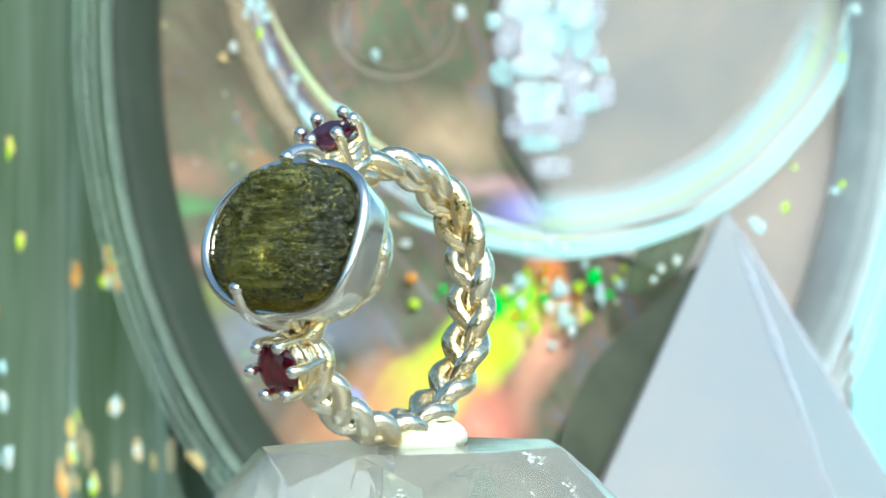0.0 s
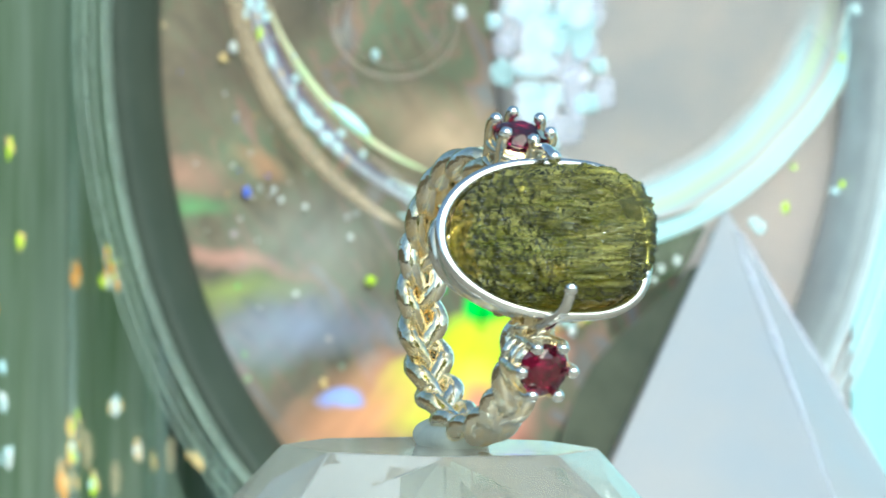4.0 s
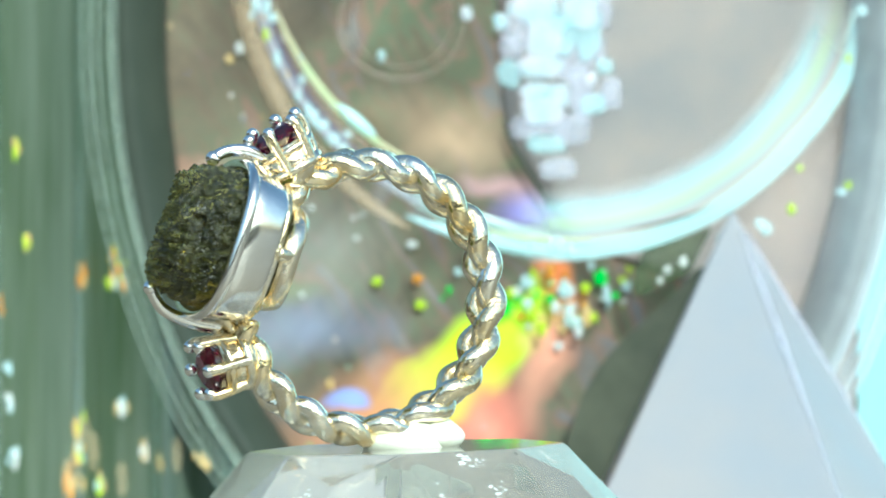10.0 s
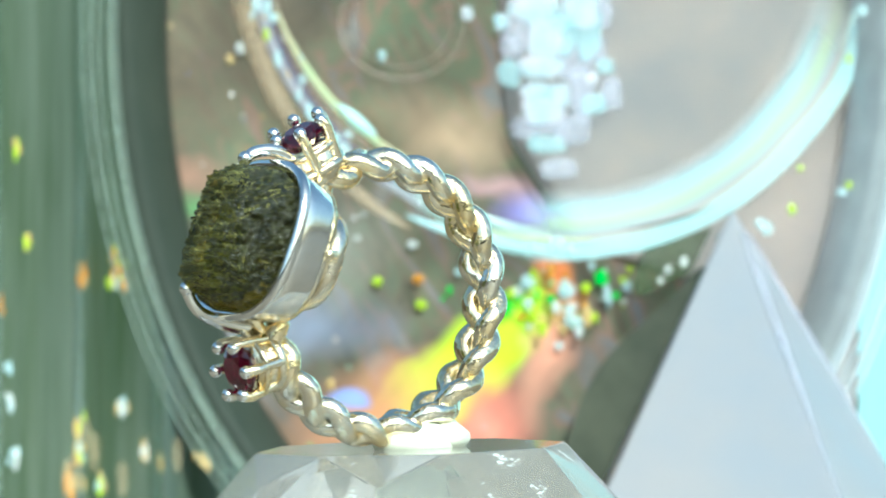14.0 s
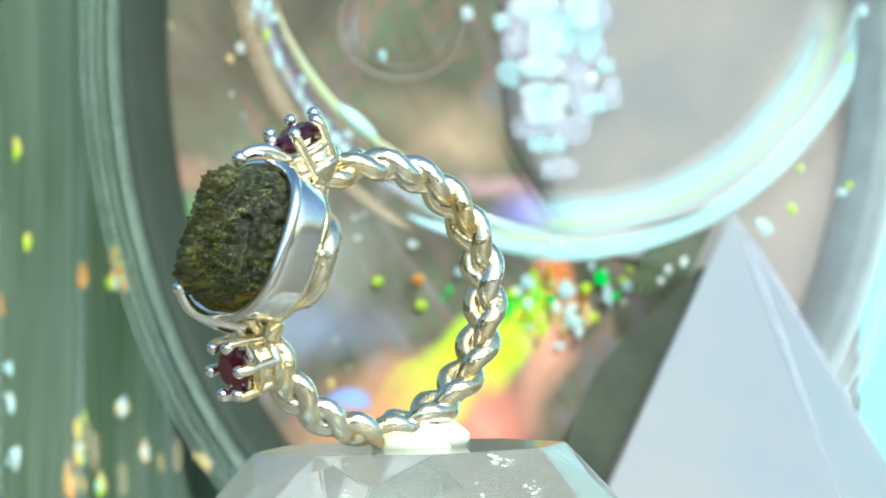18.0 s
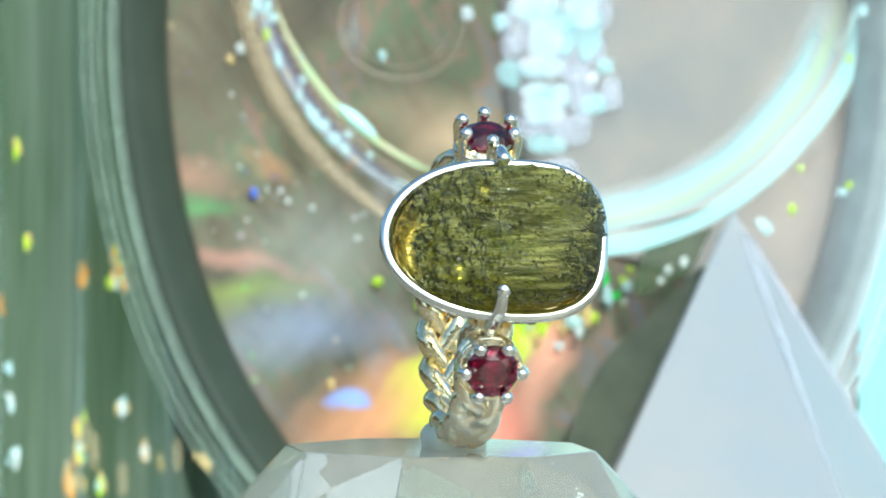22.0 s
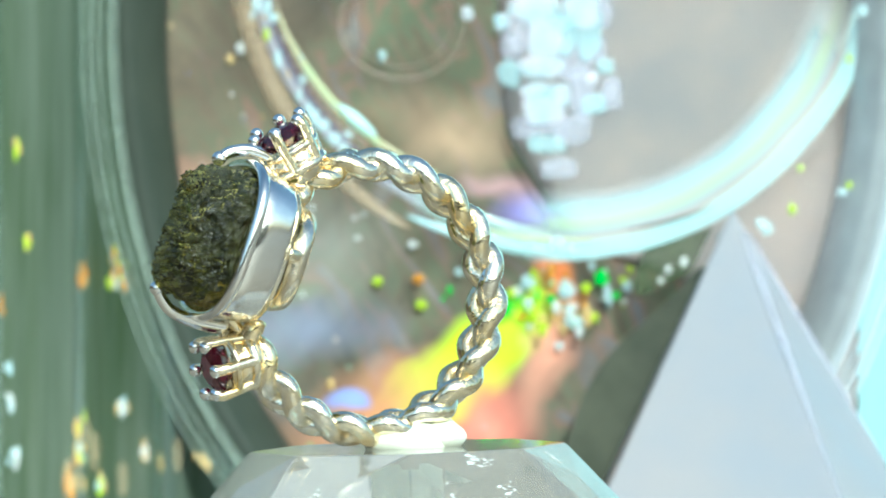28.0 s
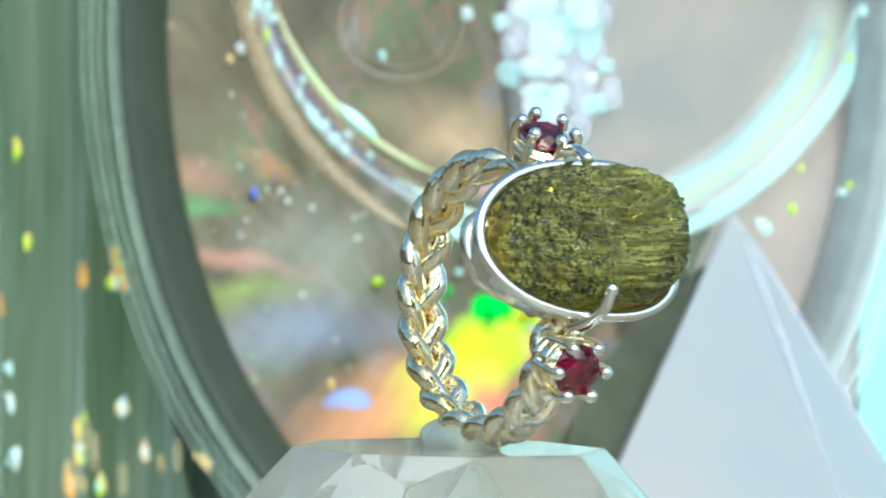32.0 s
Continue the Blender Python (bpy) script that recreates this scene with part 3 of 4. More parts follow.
def build_stone():
    na, nr = 270, 92
    # even steps along the dome's profile
    fine = [((1 - math.cos(math.pi / 2 * i / 600) ** 1.667) ** (1 / 6.5), 4.9 * math.cos(math.pi / 2 * i / 600)) for i in range(601)]
    run = [0.0]
    for (r0, c0), (r1, c1) in zip(fine, fine[1:]):
        run.append(run[-1] + math.hypot((r1 - r0) * 7.0, c1 - c0))
    prof = []
    for i in range(1, nr + 1):
        want = run[-1] * i / nr
        k = min(range(601), key=lambda j: abs(run[j] - want))
        prof.append(fine[k])
    base = [[stone_base(r, c, 2 * math.pi * j / na) for j in range(na)] for r, c in prof]
    bm = bmesh.new()
    rows = []
    for i in range(nr):
        row = []
        for j in range(na):
            p = base[i][j]
            up = base[max(0, i - 1)][j] - base[min(nr - 1, i + 1)][j]
            side = base[i][(j + 1) % na] - base[i][j - 1]
            out = side.cross(up).normalized()
            front = min(1.0, max(0.0, (p.z - 2.6) / 1.6))
            fade = min(1.0, (nr - 1 - i) / 6)
            row.append(bm.verts.new(on_bezel(*(p + out * stone_relief(p, front) * fade))))
        rows.append(row)
    top = bm.verts.new(sum((v.co for v in rows[0]), Vector()) / na)
    # the hidden back, worn flatter
    for rho, c in ((0.90, -0.5), (0.84, -1.2), (0.76, -2.0), (0.66, -3.1), (0.60, -4.3), (0.44, -4.75), (0.2, -4.8)):
        low = min(1.0, max(0.0, (0.9 - rho) / 0.25))
        rows.append([bm.verts.new(on_bezel(*(Vector(outline(2 * math.pi * j / na, rho * 0.95)) * (1 - low) + (Vector(oval(2 * math.pi * j / na, 9.1 * rho, 3.95 * rho)) + Vector((-0.45, 0.25))) * low), c + 0.25 * noise.noise(Vector((4 * rho * math.cos(2 * math.pi * j / na), 4 * rho * math.sin(2 * math.pi * j / na), 9))))) for j in range(na)])
    for j in range(na):
        k = (j + 1) % na
        bm.faces.new((top, rows[0][j], rows[0][k]))
        for i in range(len(rows) - 1):
            bm.faces.new((rows[i][j], rows[i + 1][j], rows[i + 1][k], rows[i][k]))
    bm.faces.new(rows[-1][::-1])
    # light and shade painted in: a bright back, amber thin edges, dark pitted flanks
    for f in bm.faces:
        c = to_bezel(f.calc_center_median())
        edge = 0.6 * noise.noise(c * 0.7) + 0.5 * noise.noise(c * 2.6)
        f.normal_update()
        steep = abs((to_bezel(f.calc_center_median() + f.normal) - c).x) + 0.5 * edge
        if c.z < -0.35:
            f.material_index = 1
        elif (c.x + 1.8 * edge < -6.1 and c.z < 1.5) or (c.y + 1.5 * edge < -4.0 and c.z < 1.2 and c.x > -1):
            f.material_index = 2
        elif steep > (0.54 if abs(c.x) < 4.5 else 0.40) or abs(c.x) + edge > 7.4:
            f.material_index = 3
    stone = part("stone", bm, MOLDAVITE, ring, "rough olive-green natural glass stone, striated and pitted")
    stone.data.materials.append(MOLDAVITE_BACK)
    stone.data.materials.append(MOLDAVITE_LIT_EDGE)
    stone.data.materials.append(MOLDAVITE_SHADED_PIT)


def build_gem(base, way, length, spin):
    """A six-clawed basket with a round faceted red gem."""
    base, way = Vector(base), Vector(way).normalized()
    side = Vector((1, 0, 0))
    up = way.cross(side)

    def at(r, angle, h):
        return base + side * (r * math.cos(angle)) + up * (r * math.sin(angle)) + way * h

    circle = [2 * math.pi * i / 24 for i in range(24)]
    basket = part("gem_setting", tube([at(2.0, t, 0.3) for t in circle], 0.42, seg=8, closed=True), SILVER, ring, "six-clawed silver basket")
    part("gallery_wire", tube([at(2.22, t, length * 0.5) for t in circle], 0.27, seg=8, closed=True), SILVER, basket)
    part("seat", loft([[at(r, t, h) for t in circle] for r, h in ((2.14, 2.2), (2.0, 0.2), (1.7, -0.7), (1.3, -1.1))], closed=False), SILVER, basket)
    for i in range(6):
        t = 2 * math.pi * i / 6 + spin
        pts = smooth_path([at(1.95, t, 0.0), at(2.15, t, length * 0.45), at(2.32, t, length * 0.86), at(2.12, t, length)], 5)
        claw = part("claw", tube(pts, 0.42, seg=10), SILVER, basket)
        part("bead", ball(at(2.08, t, length), 0.5, u=12, v=9), SILVER_BRIGHT, claw)
    bm = bmesh.new()
    n = 16
    h = length * 0.80
    table = [bm.verts.new(at(1.1, 2 * math.pi * (i + 0.5) / 8, h + 0.62)) for i in range(8)]
    crown = [bm.verts.new(at(1.58, 2 * math.pi * i / 8, h + 0.36)) for i in range(8)]
    girdle = [bm.verts.new(at(1.98, 2 * math.pi * i / n, h)) for i in range(n)]
    low = [bm.verts.new(at(1.96, 2 * math.pi * i / n, h - 0.12)) for i in range(n)]
    culet = bm.verts.new(at(0, 0, h - 1.7))
    bmesh.ops.convex_hull(bm, input=table + crown + girdle + low + [culet])
    part("gem", bm, GARNET, basket, "round faceted dark-red gem", smooth=False)


def build_shoulders():
    """Flattened bars that tie the braid's ends to the bezel."""
    for path, r in ((((1.4, -10.6, 19.3), (1.4, -12.4, 19.7), (1.35, -14.0, 19.5), (1.3, -15.2, 19.0)), 1.15), (((1.4, -14.9, 7.6), (1.35, -16.3, 9.0), (1.4, -17.1, 10.2), (1.4, -17.8, 10.9)), 1.0)):
        part("shoulder", tube(smooth_path(path, 6), lambda f: r * (1 - 0.2 * f), seg=12, flat=0.75), SILVER, ring)


build_shank()
build_shoulders()
build_bezel()
build_stone()
build_gem((1.98, -11.6, 20.95), (0, -0.5, 0.866), 3.6, radians(30))
build_gem((1.4, -15.4, 6.85), (0, -0.97, -0.245), 3.6, 0.0)


# ---- the putty that holds the ring, and the crystal it stands on ----
def build_putty():
    bm = bmesh.new()
    for x, y, z, r, sq in ((1.35, -2.2, 0.5, 4.0, (0.60, 1.0, 0.42)), (1.5, -0.1, 0.9, 1.9, (1.25, 1.0, 0.72))):
        ball((x, y, z), r, bm, 30, 20, sq)
    for v in bm.verts:
        v.co += Vector((1, 1, 0.6)) * noise.noise(v.co * 0.8) * 0.22
        v.co.z = max(v.co.z, -0.25)
    return tagged(part("putty", bm, PUTTY), "cream-white putty lump between the ring and the crystal", "putty")


def build_stand():
    pts = []
    for i in range(8):
        t = 2 * math.pi * (i + 0.5) / 8
        pts.append((11.9 * math.cos(t), 11.9 * math.sin(t), 0))
        pts.append((16.2 * math.cos(t), 16.2 * math.sin(t), -4.9))
        t = 2 * math.pi * i / 8
        pts.append((13.7 * math.cos(t), 13.7 * math.sin(t), -2.3))
        pts.append((15.5 * math.cos(t), 15.5 * math.sin(t), -18.5))
        pts.append((8.0 * math.cos(t + 0.39), 8.0 * math.sin(t + 0.39), -29))
    for i in range(16):
        t = 2 * math.pi * i / 16
        pts.append((21.5 * math.cos(t), 21.5 * math.sin(t), -10.5))
        pts.append((21.5 * math.cos(t), 21.5 * math.sin(t), -11.5))
    bm = bmesh.new()
    lean = Matrix.Rotation(radians(1.9), 3, "X")
    vs = [bm.verts.new(lean @ Vector(p) + Vector((0.3, -2.1, 0.05))) for p in pts]
    hull = bmesh.ops.convex_hull(bm, input=vs)
    bmesh.ops.delete(bm, geom=hull["geom_interior"], context="VERTS")
    bmesh.ops.dissolve_limit(bm, angle_limit=radians(1), verts=bm.verts, edges=bm.edges)
    # small bright flaws in the upper facets, in swarms
    random.seed(33)
    bm.normal_update()
    bm.faces.ensure_lookup_table()
    slopes = [f for f in bm.faces if 0.25 < f.normal.z < 0.95 and f.calc_center_median().z > -9]
    flaws = bmesh.new()
    while len(flaws.verts) < 420 * 12:
        f = random.choice(slopes)
        w = [random.random() + 0.25 for _ in f.verts]
        p = sum((v.co * k for v, k in zip(f.verts, w)), Vector()) / sum(w)
        if not -75 < math.degrees(math.atan2(p.y + 2.1, p.x)) < 42 or noise.noise(p * 0.3 + Vector((3, 1, 8))) < -0.08:
            continue
        turn = f.normal.to_track_quat("Z", "Y").to_matrix().to_4x4() @ Matrix.Rotation(random.gauss(0, 0.35), 4, "Z")
        m = Matrix.Translation(p + f.normal * 0.03) @ turn @ Matrix.Diagonal((random.uniform(0.8, 3.0), 1, 0.3, 1))
        bmesh.ops.create_icosphere(flaws, subdivisions=1, radius=random.choice((0.04, 0.05, 0.07, 0.1, 0.14)), matrix=m)
    bmesh.ops.bevel(bm, geom=bm.edges[:], offset=0.10, segments=1, affect="EDGES", profile=0.5)
    block = tagged(part("crystal_stand", bm, CRYSTAL, smooth=False), "clear faceted crystal block with a flat top", "crystal")
    part("flaws", flaws, BEAD_WHITE, block, "swarms of small bright flaws", smooth=False)
    return block


putty = build_putty()
stand = build_stand()


# ---- the glassware behind ----
DISH = (6.9, 34.02)
DISH_W, DISH_H = 37.0, 55.3


def dish_curve(grow_w, grow_h, y, n=140):
    return [(DISH[0] + (DISH_W + grow_w) * math.cos(2 * math.pi * i / n), y, DISH[1] + (DISH_H + grow_h) * math.sin(2 * math.pi * i / n)) for i in range(n)]


def arc(points, first, last):
    n = len(points)
    return [points[i % n] for i in range(int(first * n), int(last * n) + 1)]


def build_dish():
    dish = tagged(new("oval_dish"), "large oval glass dish lined with rainbow film, standing upright", "dish")
    # film lining, faintly dished and crinkled
    bm = bmesh.new()
    rows = []
    for i in range(1, 31):
        f = i / 30
        rows.append([(DISH[0] + (DISH_W - 4.0) * f * math.cos(2 * math.pi * j / 120), 160 - 0.3 * f ** 4 + 0.15 * noise.noise(Vector((f * 6 * math.cos(2 * math.pi * j / 120), f * 9 * math.sin(2 * math.pi * j / 120), 0))),
                      DISH[1] + (DISH_H - 3.6) * f * math.sin(2 * math.pi * j / 120)) for j in range(120)])
    loft(rows, closed=False, caps=False, bm=bm)
    bm.verts.ensure_lookup_table()
    bm.faces.new([bm.verts[j] for j in range(120)])
    part("film_lining", bm, FILM, dish, "grey holographic film with painted rainbow reflections")
    # one wall inside the rim, its shaded half painted dark, its lit half pale grey
    for name, first, last, mat, label, wide in (("shaded_wall", 0.27, 0.73, SHADED_WALL_GLASS, "dark green half of the glass wall, shade painted in", 4.6), ("lit_wall", 0.77, 1.23, LIT_WALL_GLASS, "pale grey half of the glass wall, painted as lit", 4.7)):
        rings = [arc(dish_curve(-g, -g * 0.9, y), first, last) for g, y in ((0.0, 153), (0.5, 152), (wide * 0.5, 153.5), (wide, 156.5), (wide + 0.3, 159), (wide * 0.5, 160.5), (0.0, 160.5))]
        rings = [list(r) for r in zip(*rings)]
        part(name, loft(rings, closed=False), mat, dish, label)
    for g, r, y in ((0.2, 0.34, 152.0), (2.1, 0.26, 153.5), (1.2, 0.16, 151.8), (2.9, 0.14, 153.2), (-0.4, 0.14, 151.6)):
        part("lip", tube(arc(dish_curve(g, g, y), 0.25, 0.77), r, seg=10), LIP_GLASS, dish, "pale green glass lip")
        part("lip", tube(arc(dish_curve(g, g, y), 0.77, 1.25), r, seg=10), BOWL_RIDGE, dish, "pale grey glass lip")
    for piece in dish.children:
        piece.visible_shadow = piece.name.startswith("film")
    foot = box((DISH[0] - 16, 146, -30), (DISH[0] + 16, 163, DISH[1] - DISH_H + 2), bevel=1.0)
    part("foot", foot, LIP_GLASS, dish)


def build_vase():
    """Fluted vase of green glass."""
    cx, cy = -45.78, 195.5
    vase = tagged(new("fluted_vase"), "green-tinted fluted glass vase behind the dish", "vase")
    rings = []
    for z, r in ((-30, 31), (-28, 33), (-10, 33), (10, 33.2), (40, 33.6), (70, 34.2), (95, 35), (95, 33), (70, 32.2), (10, 31.2), (-24, 31)):
        rings.append([(cx + (r + 0.6 * math.cos(26 * t)) * math.cos(t), cy + (r + 0.6 * math.cos(26 * t)) * math.sin(t), z) for t in (2 * math.pi * j / 216 for j in range(216))])
    part("body", loft(rings, closed=False), GREEN_GLASS, vase)
    part("foot", tube([(cx + 33 * math.cos(t), cy + 33 * math.sin(t), -28.2) for t in (2 * math.pi * j / 90 for j in range(90))], 1.8, seg=10, closed=True), VASE_RIB, vase)
    random.seed(8)
    for j in range(26):
        t = 2 * math.pi * j / 26
        w = random.uniform(0.5, 1.5)
        pts = [(cx + (r + 0.7) * math.cos(t), cy + (r + 0.7) * math.sin(t), z) for z, r in ((-26, 33), (-10, 33), (10, 33.2), (40, 33.6), (70, 34.2), (94, 34.9))]
        part("rib", tube(smooth_path(pts, 4), w, seg=8, flat=0.7), VASE_RIB, vase)
    return cx, cy


def build_bowl():
    """Round clear bowl that shows its open side; its lip is drawn out into ridges and is broadest below."""
    c = Vector(BOWL_AT)
    big = 29.6
    bowl = tagged(new("glass_bowl"), "round clear shallow glass bowl with a thick bright lip", "bowl")

    def turn(r, y, t):
        return c + Vector((r * math.cos(t), y + 0.10 * math.sin(9 * t), r * math.sin(t)))

    def sweep(first, last, n=120):
        return [radians(first + (last - first) * i / n) for i in range(n + 1)]

    # the broad lower lip, its highlights painted as soft bands and a bright outer roll
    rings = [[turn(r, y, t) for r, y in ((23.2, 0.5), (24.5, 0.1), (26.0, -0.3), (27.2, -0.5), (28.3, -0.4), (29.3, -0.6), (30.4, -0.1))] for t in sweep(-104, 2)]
    part("lip", loft(rings, closed=False, around=False), LIP_BANDS, bowl, "broad glass lip, its highlights painted as pale bands")
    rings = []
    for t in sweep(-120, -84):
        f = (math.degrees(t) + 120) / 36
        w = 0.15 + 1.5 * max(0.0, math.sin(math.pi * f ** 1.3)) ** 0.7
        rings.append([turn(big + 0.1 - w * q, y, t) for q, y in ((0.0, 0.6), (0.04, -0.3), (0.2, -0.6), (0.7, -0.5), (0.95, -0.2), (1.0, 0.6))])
    part("lip_roll", loft(rings, closed=False), BOWL_LIP, bowl, "bright roll standing for the lip's outer highlight")
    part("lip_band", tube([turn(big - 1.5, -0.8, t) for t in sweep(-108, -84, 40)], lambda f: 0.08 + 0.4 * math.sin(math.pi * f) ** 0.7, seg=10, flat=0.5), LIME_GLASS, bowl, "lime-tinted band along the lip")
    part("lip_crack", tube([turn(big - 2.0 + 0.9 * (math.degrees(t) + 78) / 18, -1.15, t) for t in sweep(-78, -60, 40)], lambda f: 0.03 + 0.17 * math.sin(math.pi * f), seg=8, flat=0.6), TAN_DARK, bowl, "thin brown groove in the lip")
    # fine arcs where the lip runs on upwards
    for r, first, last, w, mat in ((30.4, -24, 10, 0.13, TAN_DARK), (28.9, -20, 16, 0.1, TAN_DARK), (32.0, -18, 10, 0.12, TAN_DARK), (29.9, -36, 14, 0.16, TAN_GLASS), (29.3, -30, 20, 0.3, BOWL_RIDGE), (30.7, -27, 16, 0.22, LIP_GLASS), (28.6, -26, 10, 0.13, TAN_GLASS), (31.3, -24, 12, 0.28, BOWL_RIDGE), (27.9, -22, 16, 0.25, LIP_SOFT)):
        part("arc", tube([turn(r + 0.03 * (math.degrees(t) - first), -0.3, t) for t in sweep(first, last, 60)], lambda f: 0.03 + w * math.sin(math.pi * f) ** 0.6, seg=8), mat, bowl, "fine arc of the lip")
    circle = sweep(0, 357, 150)
    # the far side: a broad tan edge, a lilac band with a dark groove, and a lime ridge that winds inwards
    part("edge", tube([turn(30.55, 0.5, t) for t in sweep(-215, -118)], lambda f: 0.15 + 0.95 * math.sin(math.pi * f) ** 0.5, seg=12, flat=0.8), TAN_GLASS, bowl, "tan outer edge")
    wind = sweep(-200, -112, 90)

    def groove_r(t):
        f = (math.degrees(t) + 170) / 45
        return 28.55 - 1.1 * f

    part("ridge", tube([turn(groove_r(t) + 0.62, 0.2, t) for t in wind], lambda f: 0.1 + 0.55 * math.sin(math.pi * f) ** 0.5, seg=10), LILAC_GLASS, bowl, "pale lilac ridge")
    part("groove", tube([turn(groove_r(t), -0.35, t) for t in wind], lambda f: 0.05 + 0.2 * math.sin(math.pi * f) ** 0.5, seg=8), VIOLET_GLASS, bowl, "thin violet-grey groove")
    part("ridge", tube([turn(groove_r(t) - 0.7, 0.2, t) for t in wind], lambda f: 0.1 + 0.45 * math.sin(math.pi * f) ** 0.5, seg=10), FOOT_GLASS, bowl, "pale pinkish ridge")
    part("inner_ridge", tube([turn(27.75 - 3.0 * i / 60, -0.2, t) for i, t in enumerate(sweep(-168, -118, 60))], lambda f: 0.03 + 0.36 * math.sin(math.pi * f) ** 0.7, seg=10), LIME_SOFT, bowl, "lime-tinted inner ridge")
    # a glint on the inner ridge, built as a short bright tube
    part("inner_ridge", tube([turn(26.05 - 0.7 * i / 30, -0.6, t) for i, t in enumerate(sweep(-144, -134, 30))], lambda f: 0.1 + 0.55 * math.sin(math.pi * f) ** 0.7, seg=10), BOWL_LIP, bowl, "glint of the inner ridge built as a tube")
    part("ridge", tube([turn(27.6, 0.4, t) for t in sweep(-128, -92, 60)], lambda f: 0.2 + 1.3 * math.sin(math.pi * f) ** 0.8, seg=12, flat=0.5), LIP_SOFT, bowl, "pale foot of the ridge")
    foot = Vector((-3.08, 158.60, 34.71))
    for r, w in ((5.3, 0.28), (4.2, 0.14)):
        part("foot_ring", tube([foot + Vector((r * 1.12 * math.cos(t), 0.1 * math.sin(3 * t), r * math.sin(t))) for t in circle], w, closed=True), FOOT_GLASS, bowl, "faint ring of the bowl's foot")
    rings = []
    for i in range(20):
        f = i / 19
        rings.append([c + Vector(((0.6 + 28.2 * f) * math.cos(t), -3.2 + 3.6 * f * f, (0.6 + 28.2 * f) * math.sin(t))) for t in circle])
    part("wall", loft(rings, closed=False, caps=False), CLEAR_GLASS, bowl, "thin clear glass wall")
    for piece in bowl.children:
        piece.visible_shadow = False
    return c


def build_obelisk():
    """Four-sided pointed block of frosted quartz; the shade of one side is a dark olive slab."""
    quartz = tagged(new("quartz_point"), "large pale frosted quartz point with one dark side", "crystal")
    tip = Vector((27.86, 153.50, 17.30))
    base = [Vector(p) for p in ((4.73, 98, -30), (43.7, 101, -30), (55.08, 118, -30), (46.56, 154, -30), (5.6, 152, -30))]
    bm = bmesh.new()
    a = bm.verts.new(tip)
    vs = [bm.verts.new(p) for p in base]
    for i in range(5):
        bm.faces.new((a, vs[i], vs[(i + 1) % 5]))
    bm.faces.new(vs[::-1])
    bmesh.ops.bevel(bm, geom=bm.edges[:], offset=0.25, segments=2, affect="EDGES", profile=0.5)
    part("body", bm, QUARTZ, quartz, smooth=False)
    # dark olive slab put in for the narrow side's shade, and a greenish corner above it
    for name, y, mat, label, corners in (
            ("shaded_side", 154.2, OLIVE_GLASS, "dark olive slab for the shaded side", ((24.62, 11.65), (22.39, 9.10), (20.16, 7.08), (17.72, 5.06), (15.49, 2.57), (14.01, -0.03), (12.95, -2.74), (12.36, -5.13), (11.99, -10.01), (15.92, -10.01), (19.10, -3.53), (25.47, 11.86))),
            ("dark_corner", 155.4, GREEN_CORNER, "dim green glassy corner", ((26.11, 15.57), (23.14, 14.51), (19.53, 13.34), (18.78, 11.01), (18.68, 8.78), (21.12, 9.84), (23.88, 11.01)))):
        bm = loft([[Vector((x, y + h, z)) for x, z in corners] for h in (0.0, 0.9)], closed=False)
        bmesh.ops.bevel(bm, geom=bm.edges[:], offset=0.2, segments=2, affect="EDGES", profile=0.5)
        part(name, bm, mat, quartz, label, smooth=False)
    # pale glints along the two long edges, built as thin rods
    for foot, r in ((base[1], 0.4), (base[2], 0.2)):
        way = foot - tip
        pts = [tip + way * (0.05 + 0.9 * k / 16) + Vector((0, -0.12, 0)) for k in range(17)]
        glint = part("edge_glint", tube(pts, lambda f: 0.06 + r * (0.6 + 0.5 * math.sin(9 * f)), seg=8), ICE_VEIL, quartz, "pale edge glint built as a thin rod")
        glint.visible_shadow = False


def build_sheet():
    """Pale sheet that leans on the film, its free edge a slow curve."""
    bm = bmesh.new()
    rings = []
    n = 120
    for i in range(n + 1):
        s = i / n
        z = 60 - 88 * s
        left = sheet_edge(z)
        rings.append([(left + (33 + DISH[0] - left) * j / 12, 159.4 + 0.2 * (1 - j / 12) ** 5 + 0.06 * noise.noise(Vector((j * 0.5, s * 5, 2))), z) for j in range(13)])
    loft(rings, closed=False, around=False, caps=False, bm=bm)
    bmesh.ops.solidify(bm, geom=bm.faces[:], thickness=0.2)
    tagged(part("pale_sheet", bm, PALE_SHEET), "pale pinkish-white sheet against the rainbow film", "sheet")


def build_sheet_shadow():
    """The shadow beside the sheet's edge, put in as a narrow dark green strip."""
    pts = [(sheet_edge(z) - 0.25, 158.9, z) for z in (25.5 - 10 * i / 60 for i in range(61))]
    strip = part("sheet_shadow", tube(pts, lambda f: 0.05 + 0.32 * math.sin(math.pi * f) ** 0.7, seg=8, flat=0.6), OLIVE_GLASS)
    tagged(strip, "narrow dark green strip for the shadow along the pale sheet", "margin")


def sheet_edge(z):
    """How far the sheet reaches over the film at a height: nearly upright above, slanting away below."""
    bend = math.log1p(math.exp(24.0 - z)) if z > -20 else 24.0 - z
    return min(25.6, 6.0 + 0.08 * max(0.0, 33.7 - z) + 0.58 * bend + 2.6 * max(0.0, 13.8 - z))


def faceted(center, r, tall=1.0):
    bm = bmesh.new()
    wide = random.uniform(0.75, 1.2)
    m = Matrix.Translation(center) @ Matrix.Diagonal((wide if tall == 1 else 0.65, 0.45, tall / wide, 1)) @ Euler((random.uniform(0, 6), random.uniform(0, 6), random.uniform(0, 6))).to_matrix().to_4x4()
    bmesh.ops.create_icosphere(bm, subdivisions=1, radius=r, matrix=m)
    return bm


